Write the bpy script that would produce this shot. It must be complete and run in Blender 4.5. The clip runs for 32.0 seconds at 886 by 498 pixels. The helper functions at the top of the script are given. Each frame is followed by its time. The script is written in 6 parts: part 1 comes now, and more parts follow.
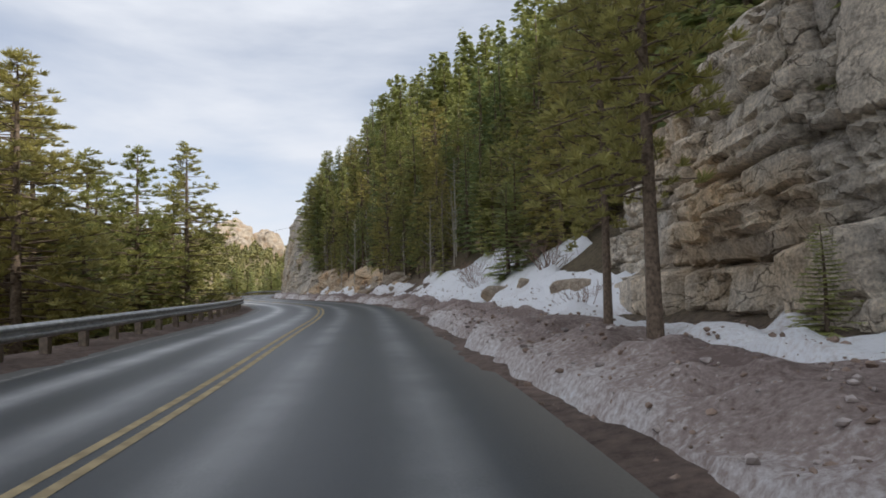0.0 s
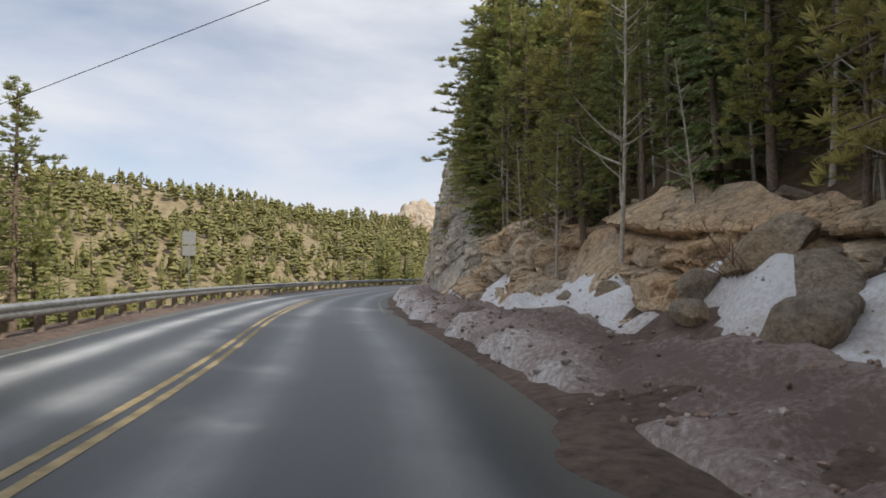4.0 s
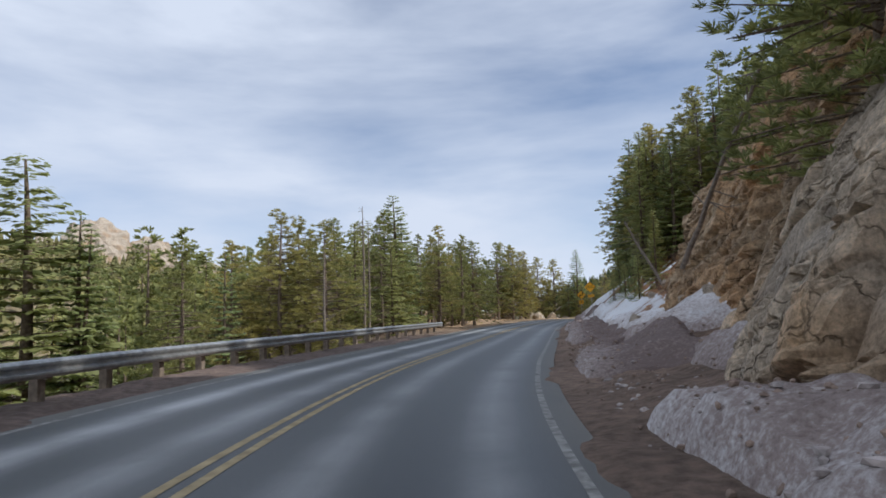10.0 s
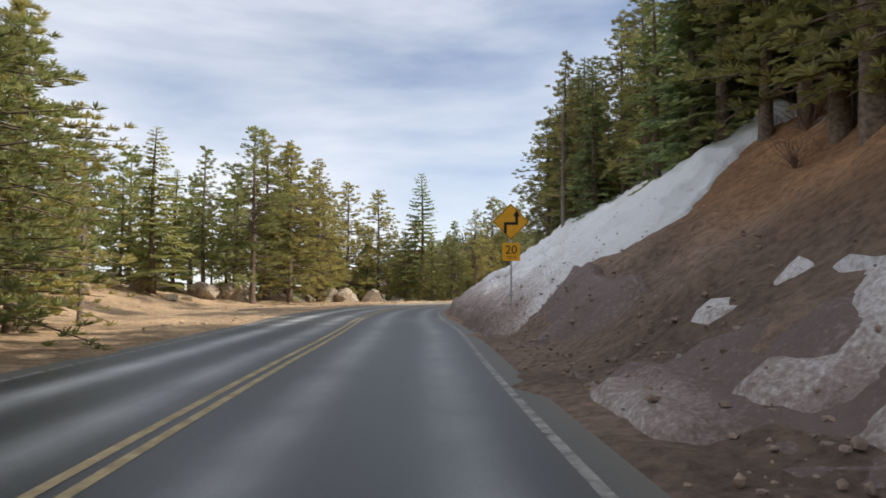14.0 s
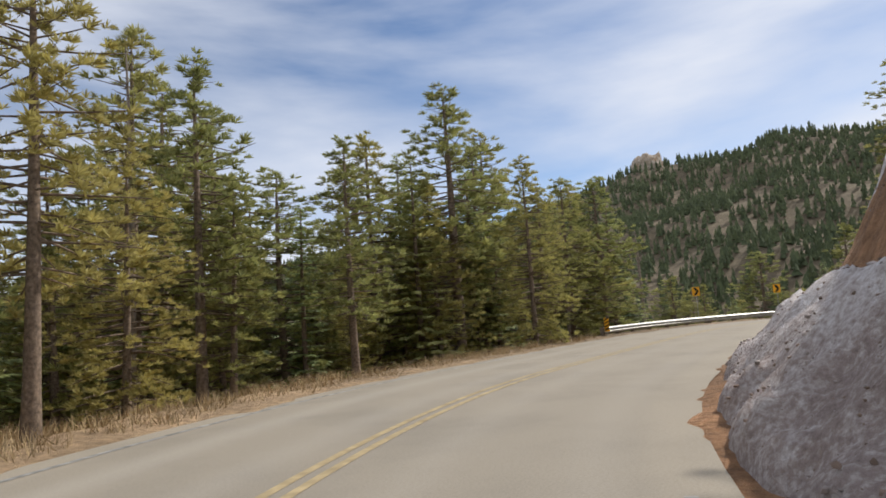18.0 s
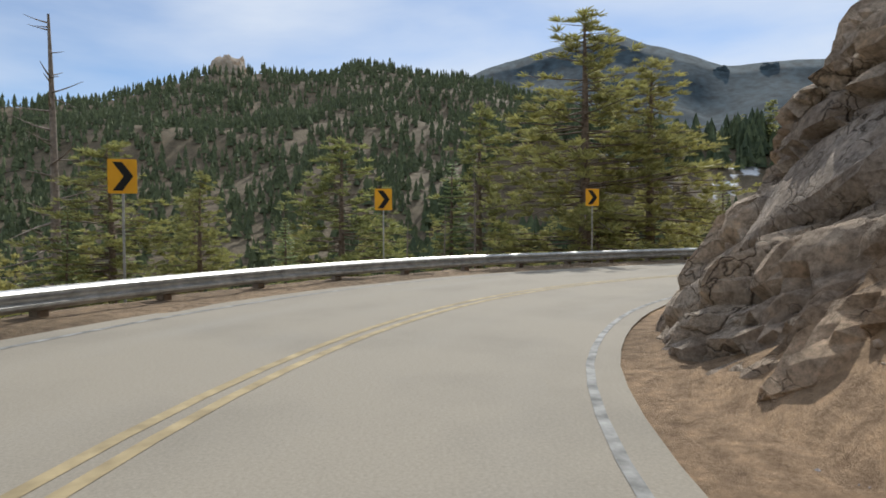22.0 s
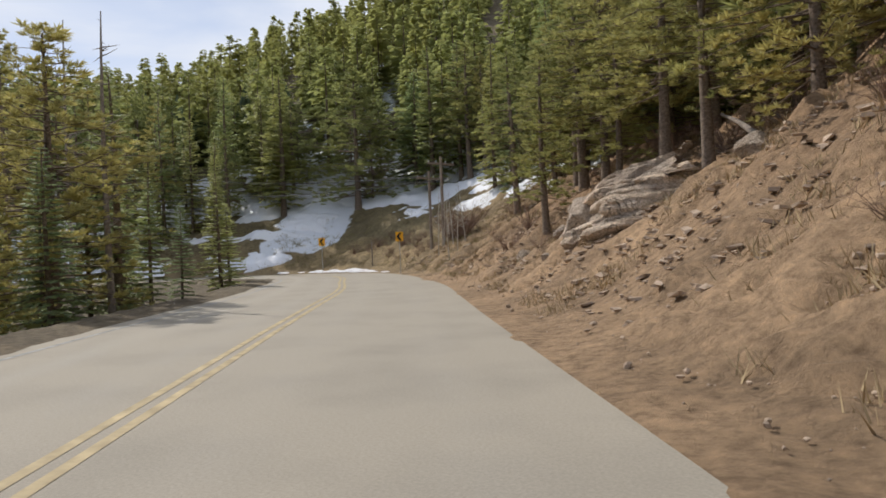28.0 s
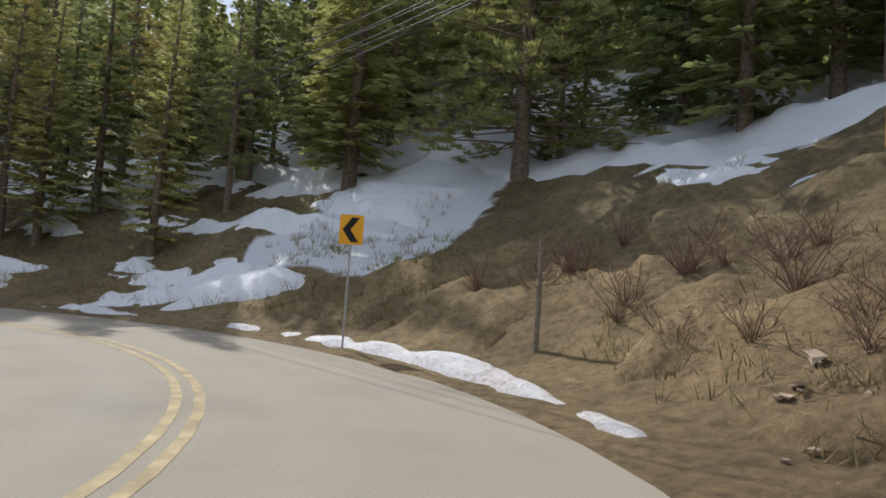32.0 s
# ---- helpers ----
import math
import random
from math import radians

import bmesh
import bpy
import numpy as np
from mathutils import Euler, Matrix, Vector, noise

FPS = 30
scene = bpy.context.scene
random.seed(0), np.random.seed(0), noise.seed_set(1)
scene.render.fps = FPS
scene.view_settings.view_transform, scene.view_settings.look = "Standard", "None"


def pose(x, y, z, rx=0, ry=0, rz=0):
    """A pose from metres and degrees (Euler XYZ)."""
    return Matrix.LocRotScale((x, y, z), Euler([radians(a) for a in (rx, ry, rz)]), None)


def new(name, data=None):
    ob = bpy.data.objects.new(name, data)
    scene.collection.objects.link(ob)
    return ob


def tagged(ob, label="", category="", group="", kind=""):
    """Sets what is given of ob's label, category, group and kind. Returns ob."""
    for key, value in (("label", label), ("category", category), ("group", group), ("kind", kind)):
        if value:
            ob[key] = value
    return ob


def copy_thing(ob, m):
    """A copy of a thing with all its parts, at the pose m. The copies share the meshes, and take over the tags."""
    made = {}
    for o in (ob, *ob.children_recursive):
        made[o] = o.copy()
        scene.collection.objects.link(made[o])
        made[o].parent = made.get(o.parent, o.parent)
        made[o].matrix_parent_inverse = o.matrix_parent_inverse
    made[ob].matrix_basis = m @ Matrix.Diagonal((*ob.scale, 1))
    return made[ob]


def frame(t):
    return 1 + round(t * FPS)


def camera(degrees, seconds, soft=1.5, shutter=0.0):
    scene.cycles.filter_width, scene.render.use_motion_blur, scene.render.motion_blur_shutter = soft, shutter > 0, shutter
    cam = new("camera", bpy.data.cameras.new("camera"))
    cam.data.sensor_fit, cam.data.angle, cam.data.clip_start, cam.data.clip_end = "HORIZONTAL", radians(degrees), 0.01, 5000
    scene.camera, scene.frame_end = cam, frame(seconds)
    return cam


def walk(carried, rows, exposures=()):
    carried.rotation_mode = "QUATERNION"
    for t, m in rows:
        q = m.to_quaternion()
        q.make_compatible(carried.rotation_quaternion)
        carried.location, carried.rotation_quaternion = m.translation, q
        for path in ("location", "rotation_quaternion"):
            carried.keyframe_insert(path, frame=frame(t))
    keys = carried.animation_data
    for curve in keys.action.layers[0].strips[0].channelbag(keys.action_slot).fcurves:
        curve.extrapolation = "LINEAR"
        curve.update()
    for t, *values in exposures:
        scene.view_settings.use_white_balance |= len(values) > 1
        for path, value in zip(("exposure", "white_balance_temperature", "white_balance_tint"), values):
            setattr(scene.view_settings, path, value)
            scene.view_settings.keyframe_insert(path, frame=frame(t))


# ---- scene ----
cam = camera(68.3, 32.0, soft=1.7)
PATH = [
    (0.0, pose(0.00, 0.00, 1.3, 93.03, 1.59, 0.08)),
    (0.5, pose(-0.70, 5.83, 1.3, 94.06, 0.66, 0.32)),
    (1.0, pose(-1.21, 11.74, 1.3, 94.00, 2.67, 0.36)),
    (1.5, pose(-1.72, 17.49, 1.3, 92.98, 2.90, 0.57)),
    (2.0, pose(-2.69, 23.26, 1.3, 92.29, 3.41, 1.12)),
    (2.5, pose(-3.29, 29.50, 1.3, 92.27, 1.79, 4.31)),
    (3.0, pose(-4.25, 36.02, 1.3, 91.68, -0.27, 8.51)),
    (3.5, pose(-5.90, 42.82, 1.3, 92.38, -0.98, 13.32)),
    (4.0, pose(-8.41, 49.87, 1.3, 92.27, 0.20, 16.80)),
    (4.5, pose(-11.22, 56.74, 1.3, 92.47, 2.52, 21.37)),
    (5.0, pose(-14.53, 63.30, 1.3, 92.25, 1.70, 19.48)),
    (5.5, pose(-17.85, 69.83, 1.3, 92.04, 1.45, 17.62)),
    (6.0, pose(-20.90, 76.50, 1.3, 91.83, 1.56, 15.77)),
    (6.5, pose(-23.46, 83.45, 1.3, 91.62, 2.13, 13.93)),
    (7.0, pose(-25.62, 90.70, 1.3, 92.60, 1.84, 11.03)),
    (7.5, pose(-27.53, 98.00, 1.3, 93.88, 1.51, 8.99)),
    (8.0, pose(-29.15, 105.34, 1.3, 95.05, 1.35, 7.52)),
    (8.5, pose(-30.63, 112.89, 1.3, 96.27, 1.48, 5.20)),
    (9.0, pose(-31.45, 120.53, 1.3, 96.76, 2.56, 1.77)),
    (9.5, pose(-31.77, 127.99, 1.3, 96.53, 3.14, -2.31)),
    (10.0, pose(-31.33, 135.42, 1.3, 95.74, 1.75, -8.08)),
    (10.5, pose(-30.28, 142.58, 1.3, 95.20, 0.91, -13.12)),
    (11.0, pose(-28.55, 149.17, 1.3, 95.03, 0.20, -17.27)),
    (11.5, pose(-26.40, 155.86, 1.3, 94.45, -0.24, -20.16)),
    (12.0, pose(-24.14, 162.72, 1.3, 94.38, -0.89, -22.49)),
    (12.5, pose(-21.76, 169.90, 1.3, 94.08, -2.10, -23.65)),
    (13.0, pose(-19.08, 177.75, 1.3, 94.63, -0.85, -23.60)),
    (13.5, pose(-16.33, 185.71, 1.3, 92.56, -1.01, -24.08)),
    (14.0, pose(-13.52, 193.59, 1.3, 93.33, 0.05, -24.12)),
    (14.5, pose(-10.53, 201.20, 1.3, 94.10, 0.33, -24.19)),
    (15.0, pose(-7.53, 208.49, 1.3, 94.87, 0.08, -24.29)),
    (15.5, pose(-4.70, 215.41, 1.3, 95.64, -0.91, -24.48)),
    (16.0, pose(-2.23, 221.89, 1.3, 94.91, 0.39, -27.03)),
    (16.5, pose(0.38, 227.26, 1.3, 94.77, -0.03, -31.24)),
    (17.0, pose(3.44, 231.88, 1.3, 95.26, 1.01, -36.37)),
    (17.5, pose(6.69, 235.48, 1.3, 93.43, 2.10, -45.21)),
    (18.0, pose(10.02, 238.16, 1.3, 96.48, 4.05, -55.06)),
    (18.5, pose(13.76, 240.28, 1.3, 95.87, 4.30, -65.57)),
    (19.0, pose(17.64, 241.66, 1.3, 95.24, 3.92, -76.34)),
    (19.5, pose(21.80, 242.47, 1.3, 94.32, 1.15, -83.55)),
    (20.0, pose(26.30, 243.02, 1.3, 92.57, -0.66, -86.49)),
    (20.5, pose(30.90, 243.41, 1.3, 91.00, -1.46, -88.16)),
    (21.0, pose(35.65, 243.74, 1.3, 88.95, -0.42, -88.57)),
    (21.5, pose(40.39, 243.93, 1.3, 89.44, -0.69, -89.20)),
    (22.0, pose(45.03, 244.08, 1.3, 88.16, 0.23, -90.95)),
    (22.5, pose(49.41, 243.67, 1.3, 88.83, 0.78, -97.99)),
    (23.0, pose(53.62, 242.58, 1.3, 88.14, 0.42, -113.64)),
    (23.5, pose(57.37, 240.28, 1.3, 88.53, 2.42, -132.26)),
    (24.0, pose(60.33, 236.75, 1.3, 89.58, 1.64, -145.23)),
    (24.5, pose(62.68, 232.78, 1.3, 89.49, -1.32, -150.88)),
    (25.0, pose(64.98, 228.66, 1.3, 86.69, -4.19, -152.25)),
    (25.5, pose(67.25, 224.50, 1.3, 85.25, -5.31, -151.19)),
    (26.0, pose(69.55, 220.30, 1.3, 85.86, -1.45, -151.79)),
    (26.5, pose(71.87, 216.05, 1.3, 86.46, 0.45, -152.19)),
    (27.0, pose(74.20, 211.70, 1.3, 87.05, 1.89, -152.52)),
    (27.5, pose(76.63, 207.29, 1.3, 87.64, 4.07, -152.86)),
    (28.0, pose(79.19, 202.80, 1.3, 90.20, 2.45, -154.66)),
    (28.5, pose(81.86, 198.24, 1.3, 92.16, 1.26, -154.87)),
    (29.0, pose(84.39, 193.69, 1.3, 93.38, 0.13, -155.02)),
    (29.5, pose(86.84, 189.04, 1.3, 93.81, -0.14, -154.97)),
    (30.0, pose(89.17, 184.76, 1.3, 93.69, 0.55, -154.35)),
    (30.5, pose(91.61, 180.58, 1.3, 93.63, 1.10, -153.78)),
    (31.0, pose(94.07, 176.62, 1.3, 93.30, 0.91, -151.85)),
    (31.5, pose(96.60, 173.14, 1.3, 93.51, -2.25, -148.55)),
    (32.0, pose(99.13, 170.13, 1.3, 93.80, -4.03, -139.62)),
]
# seconds, stops, white balance in kelvin, tint
EXPOSURES = [(0, 0.08, 6450, 10), (4, 0.02, 6550, 10), (7, 0.0, 6000, 10), (9.5, -0.1, 5850, 10), (12, 0.12, 6350, 10), (13.5, 0.25, 6450, 10), (15.5, 0.3, 6800, 12), (17, 0.15, 6500, 12),
             (19, 0.08, 6400, 10), (22, 0.0, 6050, 8), (24, 0.0, 6150, 10), (28, 0.05, 6250, 11), (32, 0.12, 6100, 10)]
walk(cam, PATH, EXPOSURES)

# ---- world and sun ----
SUN_BEARING, SUN_HEIGHT = radians(110), radians(42)
world = bpy.data.worlds.new("sky")
scene.world = world
world.use_nodes = True
wn, wl = world.node_tree.nodes, world.node_tree.links
wn.clear()
w_out = wn.new("ShaderNodeOutputWorld")
w_bg = wn.new("ShaderNodeBackground")
w_sky = wn.new("ShaderNodeTexSky")
w_sky.sky_type, w_sky.sun_disc = 'NISHITA', False
w_sky.sun_elevation, w_sky.sun_rotation = SUN_HEIGHT, SUN_BEARING
w_sky.altitude, w_sky.dust_density = 2400, 0.6
w_tc = wn.new("ShaderNodeTexCoord")
w_map = wn.new("ShaderNodeMapping")
w_map.inputs["Scale"].default_value = (1.1, 1.1, 4.2)
w_map.inputs["Rotation"].default_value = (radians(14), radians(8), radians(25))
w_n1 = wn.new("ShaderNodeTexNoise")
w_n1.inputs["Scale"].default_value, w_n1.inputs["Detail"].default_value = 1.7, 7
w_n1.inputs["Roughness"].default_value, w_n1.inputs["Distortion"].default_value = 0.5, 0.2
w_ramp = wn.new("ShaderNodeValToRGB")
w_ramp.color_ramp.elements[0].position, w_ramp.color_ramp.elements[1].position = 0.22, 0.62
w_cloud = wn.new("ShaderNodeMix")
w_cloud.data_type = 'RGBA'
w_cloud.inputs["B"].default_value = (6.6, 6.9, 7.5, 1)
wl.new(w_tc.outputs["Generated"], w_map.inputs["Vector"])
wl.new(w_map.outputs[0], w_n1.inputs["Vector"])
w_east = wn.new("ShaderNodeVectorMath")
w_east.operation = 'DOT_PRODUCT'
w_east.inputs[1].default_value = (0.1, 0.03, 0.0)
w_less = wn.new("ShaderNodeMath")
w_less.operation = 'SUBTRACT'
wl.new(w_tc.outputs["Generated"], w_east.inputs[0])
wl.new(w_n1.outputs[0], w_less.inputs[0])
wl.new(w_east.outputs["Value"], w_less.inputs[1])
w_south = wn.new("ShaderNodeVectorMath")
w_south.operation = 'DOT_PRODUCT'
w_south.inputs[1].default_value = (0.056, -0.144, 0.0)
w_veil = wn.new("ShaderNodeMath")
w_veil.operation = 'MAXIMUM'
w_veil.inputs[1].default_value = 0.0
w_more = wn.new("ShaderNodeMath")
wl.new(w_tc.outputs["Generated"], w_south.inputs[0])
wl.new(w_south.outputs["Value"], w_veil.inputs[0])
wl.new(w_less.outputs[0], w_more.inputs[0])
wl.new(w_veil.outputs[0], w_more.inputs[1])
wl.new(w_more.outputs[0], w_ramp.inputs[0])
wl.new(w_ramp.outputs[0], w_cloud.inputs["Factor"])
wl.new(w_sky.outputs[0], w_cloud.inputs["A"])
wl.new(w_cloud.outputs["Result"], w_bg.inputs["Color"])
w_bg.inputs["Strength"].default_value = 0.115
wl.new(w_bg.outputs[0], w_out.inputs["Surface"])
sun = new("sun", bpy.data.lights.new("sun", 'SUN'))
sun.data.energy, sun.data.angle, sun.data.color = 3.6, radians(0.7), (1.0, 0.93, 0.82)
SUN_DIR = Vector((math.sin(SUN_BEARING) * math.cos(SUN_HEIGHT), math.cos(SUN_BEARING) * math.cos(SUN_HEIGHT), math.sin(SUN_HEIGHT)))
sun.matrix_world = Matrix.Translation(SUN_DIR * 300) @ SUN_DIR.to_track_quat("Z", "Y").to_matrix().to_4x4()


# ---- materials ----
def material(name, rough=0.8):
    m = bpy.data.materials.new(name)
    m.use_nodes = True
    b = m.node_tree.nodes["Principled BSDF"]
    b.inputs["Roughness"].default_value = rough
    b.inputs["Specular IOR Level"].default_value = 0.3
    return m, m.node_tree.nodes, m.node_tree.links, b


def noise_node(n, l, scale, detail=5, coord="Object", rough=0.55, stretch=None, distortion=0.0):
    tc = n.new("ShaderNodeTexCoord")
    t = n.new("ShaderNodeTexNoise")
    t.inputs["Scale"].default_value, t.inputs["Detail"].default_value, t.inputs["Roughness"].default_value = scale, detail, rough
    t.inputs["Distortion"].default_value = distortion
    src = tc.outputs[coord]
    if stretch:
        mp = n.new("ShaderNodeMapping")
        mp.inputs["Scale"].default_value = stretch
        l.new(src, mp.inputs["Vector"])
        src = mp.outputs[0]
    l.new(src, t.inputs["Vector"])
    return t.outputs["Fac"]


def ramp(n, l, fac, stops):
    r = n.new("ShaderNodeValToRGB")
    e = r.color_ramp.elements
    while len(e) < len(stops):
        e.new(0.5)
    for i, (p, c) in enumerate(stops):
        e[i].position, e[i].color = p, (*c, 1) if len(c) == 3 else c
    l.new(fac, r.inputs[0])
    return r.outputs[0]


def blend(n, l, fac, a, b, how='MIX'):
    m = n.new("ShaderNodeMix")
    m.data_type, m.blend_type = 'RGBA', how
    for key, v in (("Factor", fac), ("A", a), ("B", b)):
        if isinstance(v, (int, float)):
            m.inputs[key].default_value = v
        elif isinstance(v, tuple):
            m.inputs[key].default_value = (*v, 1)
        else:
            l.new(v, m.inputs[key])
    return m.outputs["Result"]


def bump(n, l, b, height, strength, distance=0.05):
    k = n.new("ShaderNodeBump")
    k.inputs["Strength"].default_value, k.inputs["Distance"].default_value = strength, distance
    l.new(height, k.inputs["Height"])
    l.new(k.outputs[0], b.inputs["Normal"])


def simple(name, color, rough=0.7, metal=0.0, spread=0.25, scale=6.0, bumpiness=0.2):
    m, n, l, b = material(name, rough)
    dark = tuple(c * (1 - spread) for c in color)
    light = tuple(min(1, c * (1 + spread)) for c in color)
    f = noise_node(n, l, scale, 6)
    l.new(ramp(n, l, f, [(0.3, dark), (0.7, light)]), b.inputs["Base Color"])
    b.inputs["Metallic"].default_value = metal
    if bumpiness:
        bump(n, l, b, f, bumpiness, 0.02)
    return m


def soil_material():
    m, n, l, b = material("soil", 0.95)
    a = n.new("ShaderNodeAttribute")
    a.attribute_name = "soil"
    big, fine = noise_node(n, l, 0.35, 6), noise_node(n, l, 5.0, 8, rough=0.7)
    c = blend(n, l, 1.0, a.outputs["Color"], ramp(n, l, big, [(0.3, (0.62, 0.6, 0.58)), (0.72, (1.3, 1.25, 1.2))]), 'MULTIPLY')
    c = blend(n, l, 1.0, c, ramp(n, l, fine, [(0.32, (0.55, 0.52, 0.5)), (0.5, (1, 1, 1)), (0.72, (1.5, 1.45, 1.4))]), 'MULTIPLY')
    sn = n.new("ShaderNodeAttribute")
    sn.attribute_name = "snowy"
    edge = n.new("ShaderNodeMath")
    edge.operation = 'ADD'
    l.new(sn.outputs["Fac"], edge.inputs[0])
    l.new(noise_node(n, l, 0.14, 6), edge.inputs[1])
    sf = ramp(n, l, edge.outputs[0], [(0.93, (0, 0, 0)), (0.98, (1, 1, 1))])
    c = blend(n, l, sf, c, (0.78, 0.8, 0.84))
    l.new(c, b.inputs["Base Color"])
    bump(n, l, b, noise_node(n, l, 3.0, 10, rough=0.75), 0.9, 0.18)
    return m


def road_material():
    m, n, l, b = material("asphalt", 0.6)
    a = n.new("ShaderNodeAttribute")
    a.attribute_name = "lane"
    sep = n.new("ShaderNodeSeparateColor")
    l.new(a.outputs["Color"], sep.inputs[0])
    track, dust = sep.outputs[0], sep.outputs[1]
    fine = noise_node(n, l, 38.0, 4, rough=0.8)
    big = noise_node(n, l, 0.5, 5, stretch=(1, 1, 1))
    dark = ramp(n, l, fine, [(0.25, (0.022, 0.026, 0.03)), (0.75, (0.062, 0.07, 0.076))])
    # polished, salted wheel paths, their wet sheen painted into the colour
    worn = ramp(n, l, fine, [(0.25, (0.36, 0.365, 0.37)), (0.75, (0.58, 0.585, 0.59))])
    dusty = ramp(n, l, fine, [(0.2, (0.25, 0.22, 0.175)), (0.8, (0.4, 0.355, 0.285))])
    tr = n.new("ShaderNodeMath")
    tr.operation = 'MULTIPLY'
    l.new(track, tr.inputs[0])
    l.new(ramp(n, l, big, [(0.3, (0.45, 0.45, 0.45)), (0.6, (1, 1, 1))]), tr.inputs[1])
    c = blend(n, l, tr.outputs[0], dark, worn)
    du = n.new("ShaderNodeMath")
    du.operation = 'MULTIPLY'
    l.new(dust, du.inputs[0])
    l.new(ramp(n, l, big, [(0.25, (0.78, 0.78, 0.78)), (0.55, (1, 1, 1))]), du.inputs[1])
    c = blend(n, l, du.outputs[0], c, dusty)
    l.new(c, b.inputs["Base Color"])
    rg = n.new("ShaderNodeMapRange")
    rg.inputs["To Min"].default_value, rg.inputs["To Max"].default_value = 0.42, 0.9
    l.new(dust, rg.inputs["Value"])
    l.new(rg.outputs[0], b.inputs["Roughness"])
    bump(n, l, b, fine, 0.25, 0.01)
    return m


def crack_node(n, l, scale, stretch):
    tc, mp, v, d = n.new("ShaderNodeTexCoord"), n.new("ShaderNodeMapping"), n.new("ShaderNodeTexVoronoi"), n.new("ShaderNodeTexNoise")
    mp.inputs["Scale"].default_value = stretch
    mp.inputs["Rotation"].default_value = (radians(12), radians(-9), 0)
    d.inputs["Scale"].default_value, d.inputs["Detail"].default_value = 1.1, 5
    add = n.new("ShaderNodeVectorMath")
    add.operation = 'MULTIPLY_ADD'
    add.inputs[1].default_value = (1.6, 1.6, 1.6)
    l.new(tc.outputs["Object"], d.inputs["Vector"])
    l.new(d.outputs["Color"], add.inputs[0])
    l.new(tc.outputs["Object"], add.inputs[2])
    l.new(add.outputs[0], mp.inputs["Vector"])
    v.feature = 'DISTANCE_TO_EDGE'
    v.inputs["Scale"].default_value = scale
    l.new(mp.outputs[0], v.inputs["Vector"])
    return v.outputs["Distance"]


def rock_material(name, tones, stain, stain_at=0.55, crack=0.0):
    m, n, l, b = material(name, 0.9)
    strat = noise_node(n, l, 0.55, 8, stretch=(1, 1, 2.6), distortion=0.6)
    fine = noise_node(n, l, 4.5, 10, rough=0.72)
    c = ramp(n, l, strat, [(0.28, tones[0]), (0.5, tones[1]), (0.72, tones[2])])
    st = noise_node(n, l, 0.22, 5)
    c = blend(n, l, ramp(n, l, st, [(stain_at - 0.07, (0, 0, 0)), (stain_at + 0.1, (0.85, 0.85, 0.85))]), c, stain)
    c = blend(n, l, 1.0, c, ramp(n, l, fine, [(0.3, (0.5, 0.48, 0.47)), (0.52, (1, 1, 1)), (0.72, (1.35, 1.33, 1.3))]), 'MULTIPLY')
    tone = n.new("ShaderNodeAttribute")
    tone.attribute_name = "tone"
    c = blend(n, l, 1.0, c, ramp(n, l, tone.outputs["Fac"], [(0.0, (0.92, 0.92, 0.92)), (0.2, (0.8, 0.8, 0.82)), (0.5, (0.98, 0.97, 0.95)), (0.8, (1.2, 1.16, 1.1))]), 'MULTIPLY')
    relief = noise_node(n, l, 2.6, 12, rough=0.8)
    c = blend(n, l, 1.0, c, ramp(n, l, noise_node(n, l, 17.0, 6, rough=0.7), [(0.34, (0.62, 0.6, 0.58)), (0.5, (1, 1, 1)), (0.68, (1.25, 1.24, 1.22))]), 'MULTIPLY')
    if crack:
        joints = ramp(n, l, crack_node(n, l, crack, (1, 1, 2.1)), [(0.0, (0.25, 0.235, 0.22)), (0.022, (1, 1, 1))])
        patchy = ramp(n, l, noise_node(n, l, 0.6, 3), [(0.45, (0, 0, 0)), (0.6, (1, 1, 1))])
        joints = blend(n, l, patchy, (1, 1, 1), joints)
        small = ramp(n, l, crack_node(n, l, crack * 3.4, (1, 1, 1.7)), [(0.0, (0.34, 0.32, 0.3)), (0.03, (1, 1, 1))])
        joints = blend(n, l, 1.0, joints, blend(n, l, ramp(n, l, noise_node(n, l, 1.1, 3), [(0.42, (0, 0, 0)), (0.56, (1, 1, 1))]), (1, 1, 1), small), 'MULTIPLY')
        c = blend(n, l, 1.0, c, joints, 'MULTIPLY')
        relief = blend(n, l, 0.35, relief, joints)
    l.new(c, b.inputs["Base Color"])
    bump(n, l, b, relief, 1.0, 0.16)
    return m


def snow_material():
    m, n, l, b = material("snow", 0.75)
    a = n.new("ShaderNodeAttribute")
    a.attribute_name = "dirt"
    fine, big = noise_node(n, l, 14.0, 6, rough=0.66), noise_node(n, l, 1.1, 6)
    total = a.outputs["Fac"]
    for source, share in ((a.outputs["Fac"], -0.45), (fine, 0.6), (big, 0.26)):
        s2 = n.new("ShaderNodeMath")
        s2.operation = 'MULTIPLY_ADD'
        s2.inputs[1].default_value = share
        l.new(source, s2.inputs[0])
        l.new(total, s2.inputs[2])
        total = s2.outputs[0]
    c = ramp(n, l, s2.outputs[0], [(0.5, (0.84, 0.85, 0.88)), (0.64, (0.66, 0.62, 0.61)), (0.78, (0.38, 0.31, 0.285)), (0.96, (0.19, 0.14, 0.125))])
    l.new(c, b.inputs["Base Color"])
    b.inputs["Subsurface Weight"].default_value = 0.0
    bump(n, l, b, noise_node(n, l, 3.5, 10, rough=0.7), 0.85, 0.14)
    return m


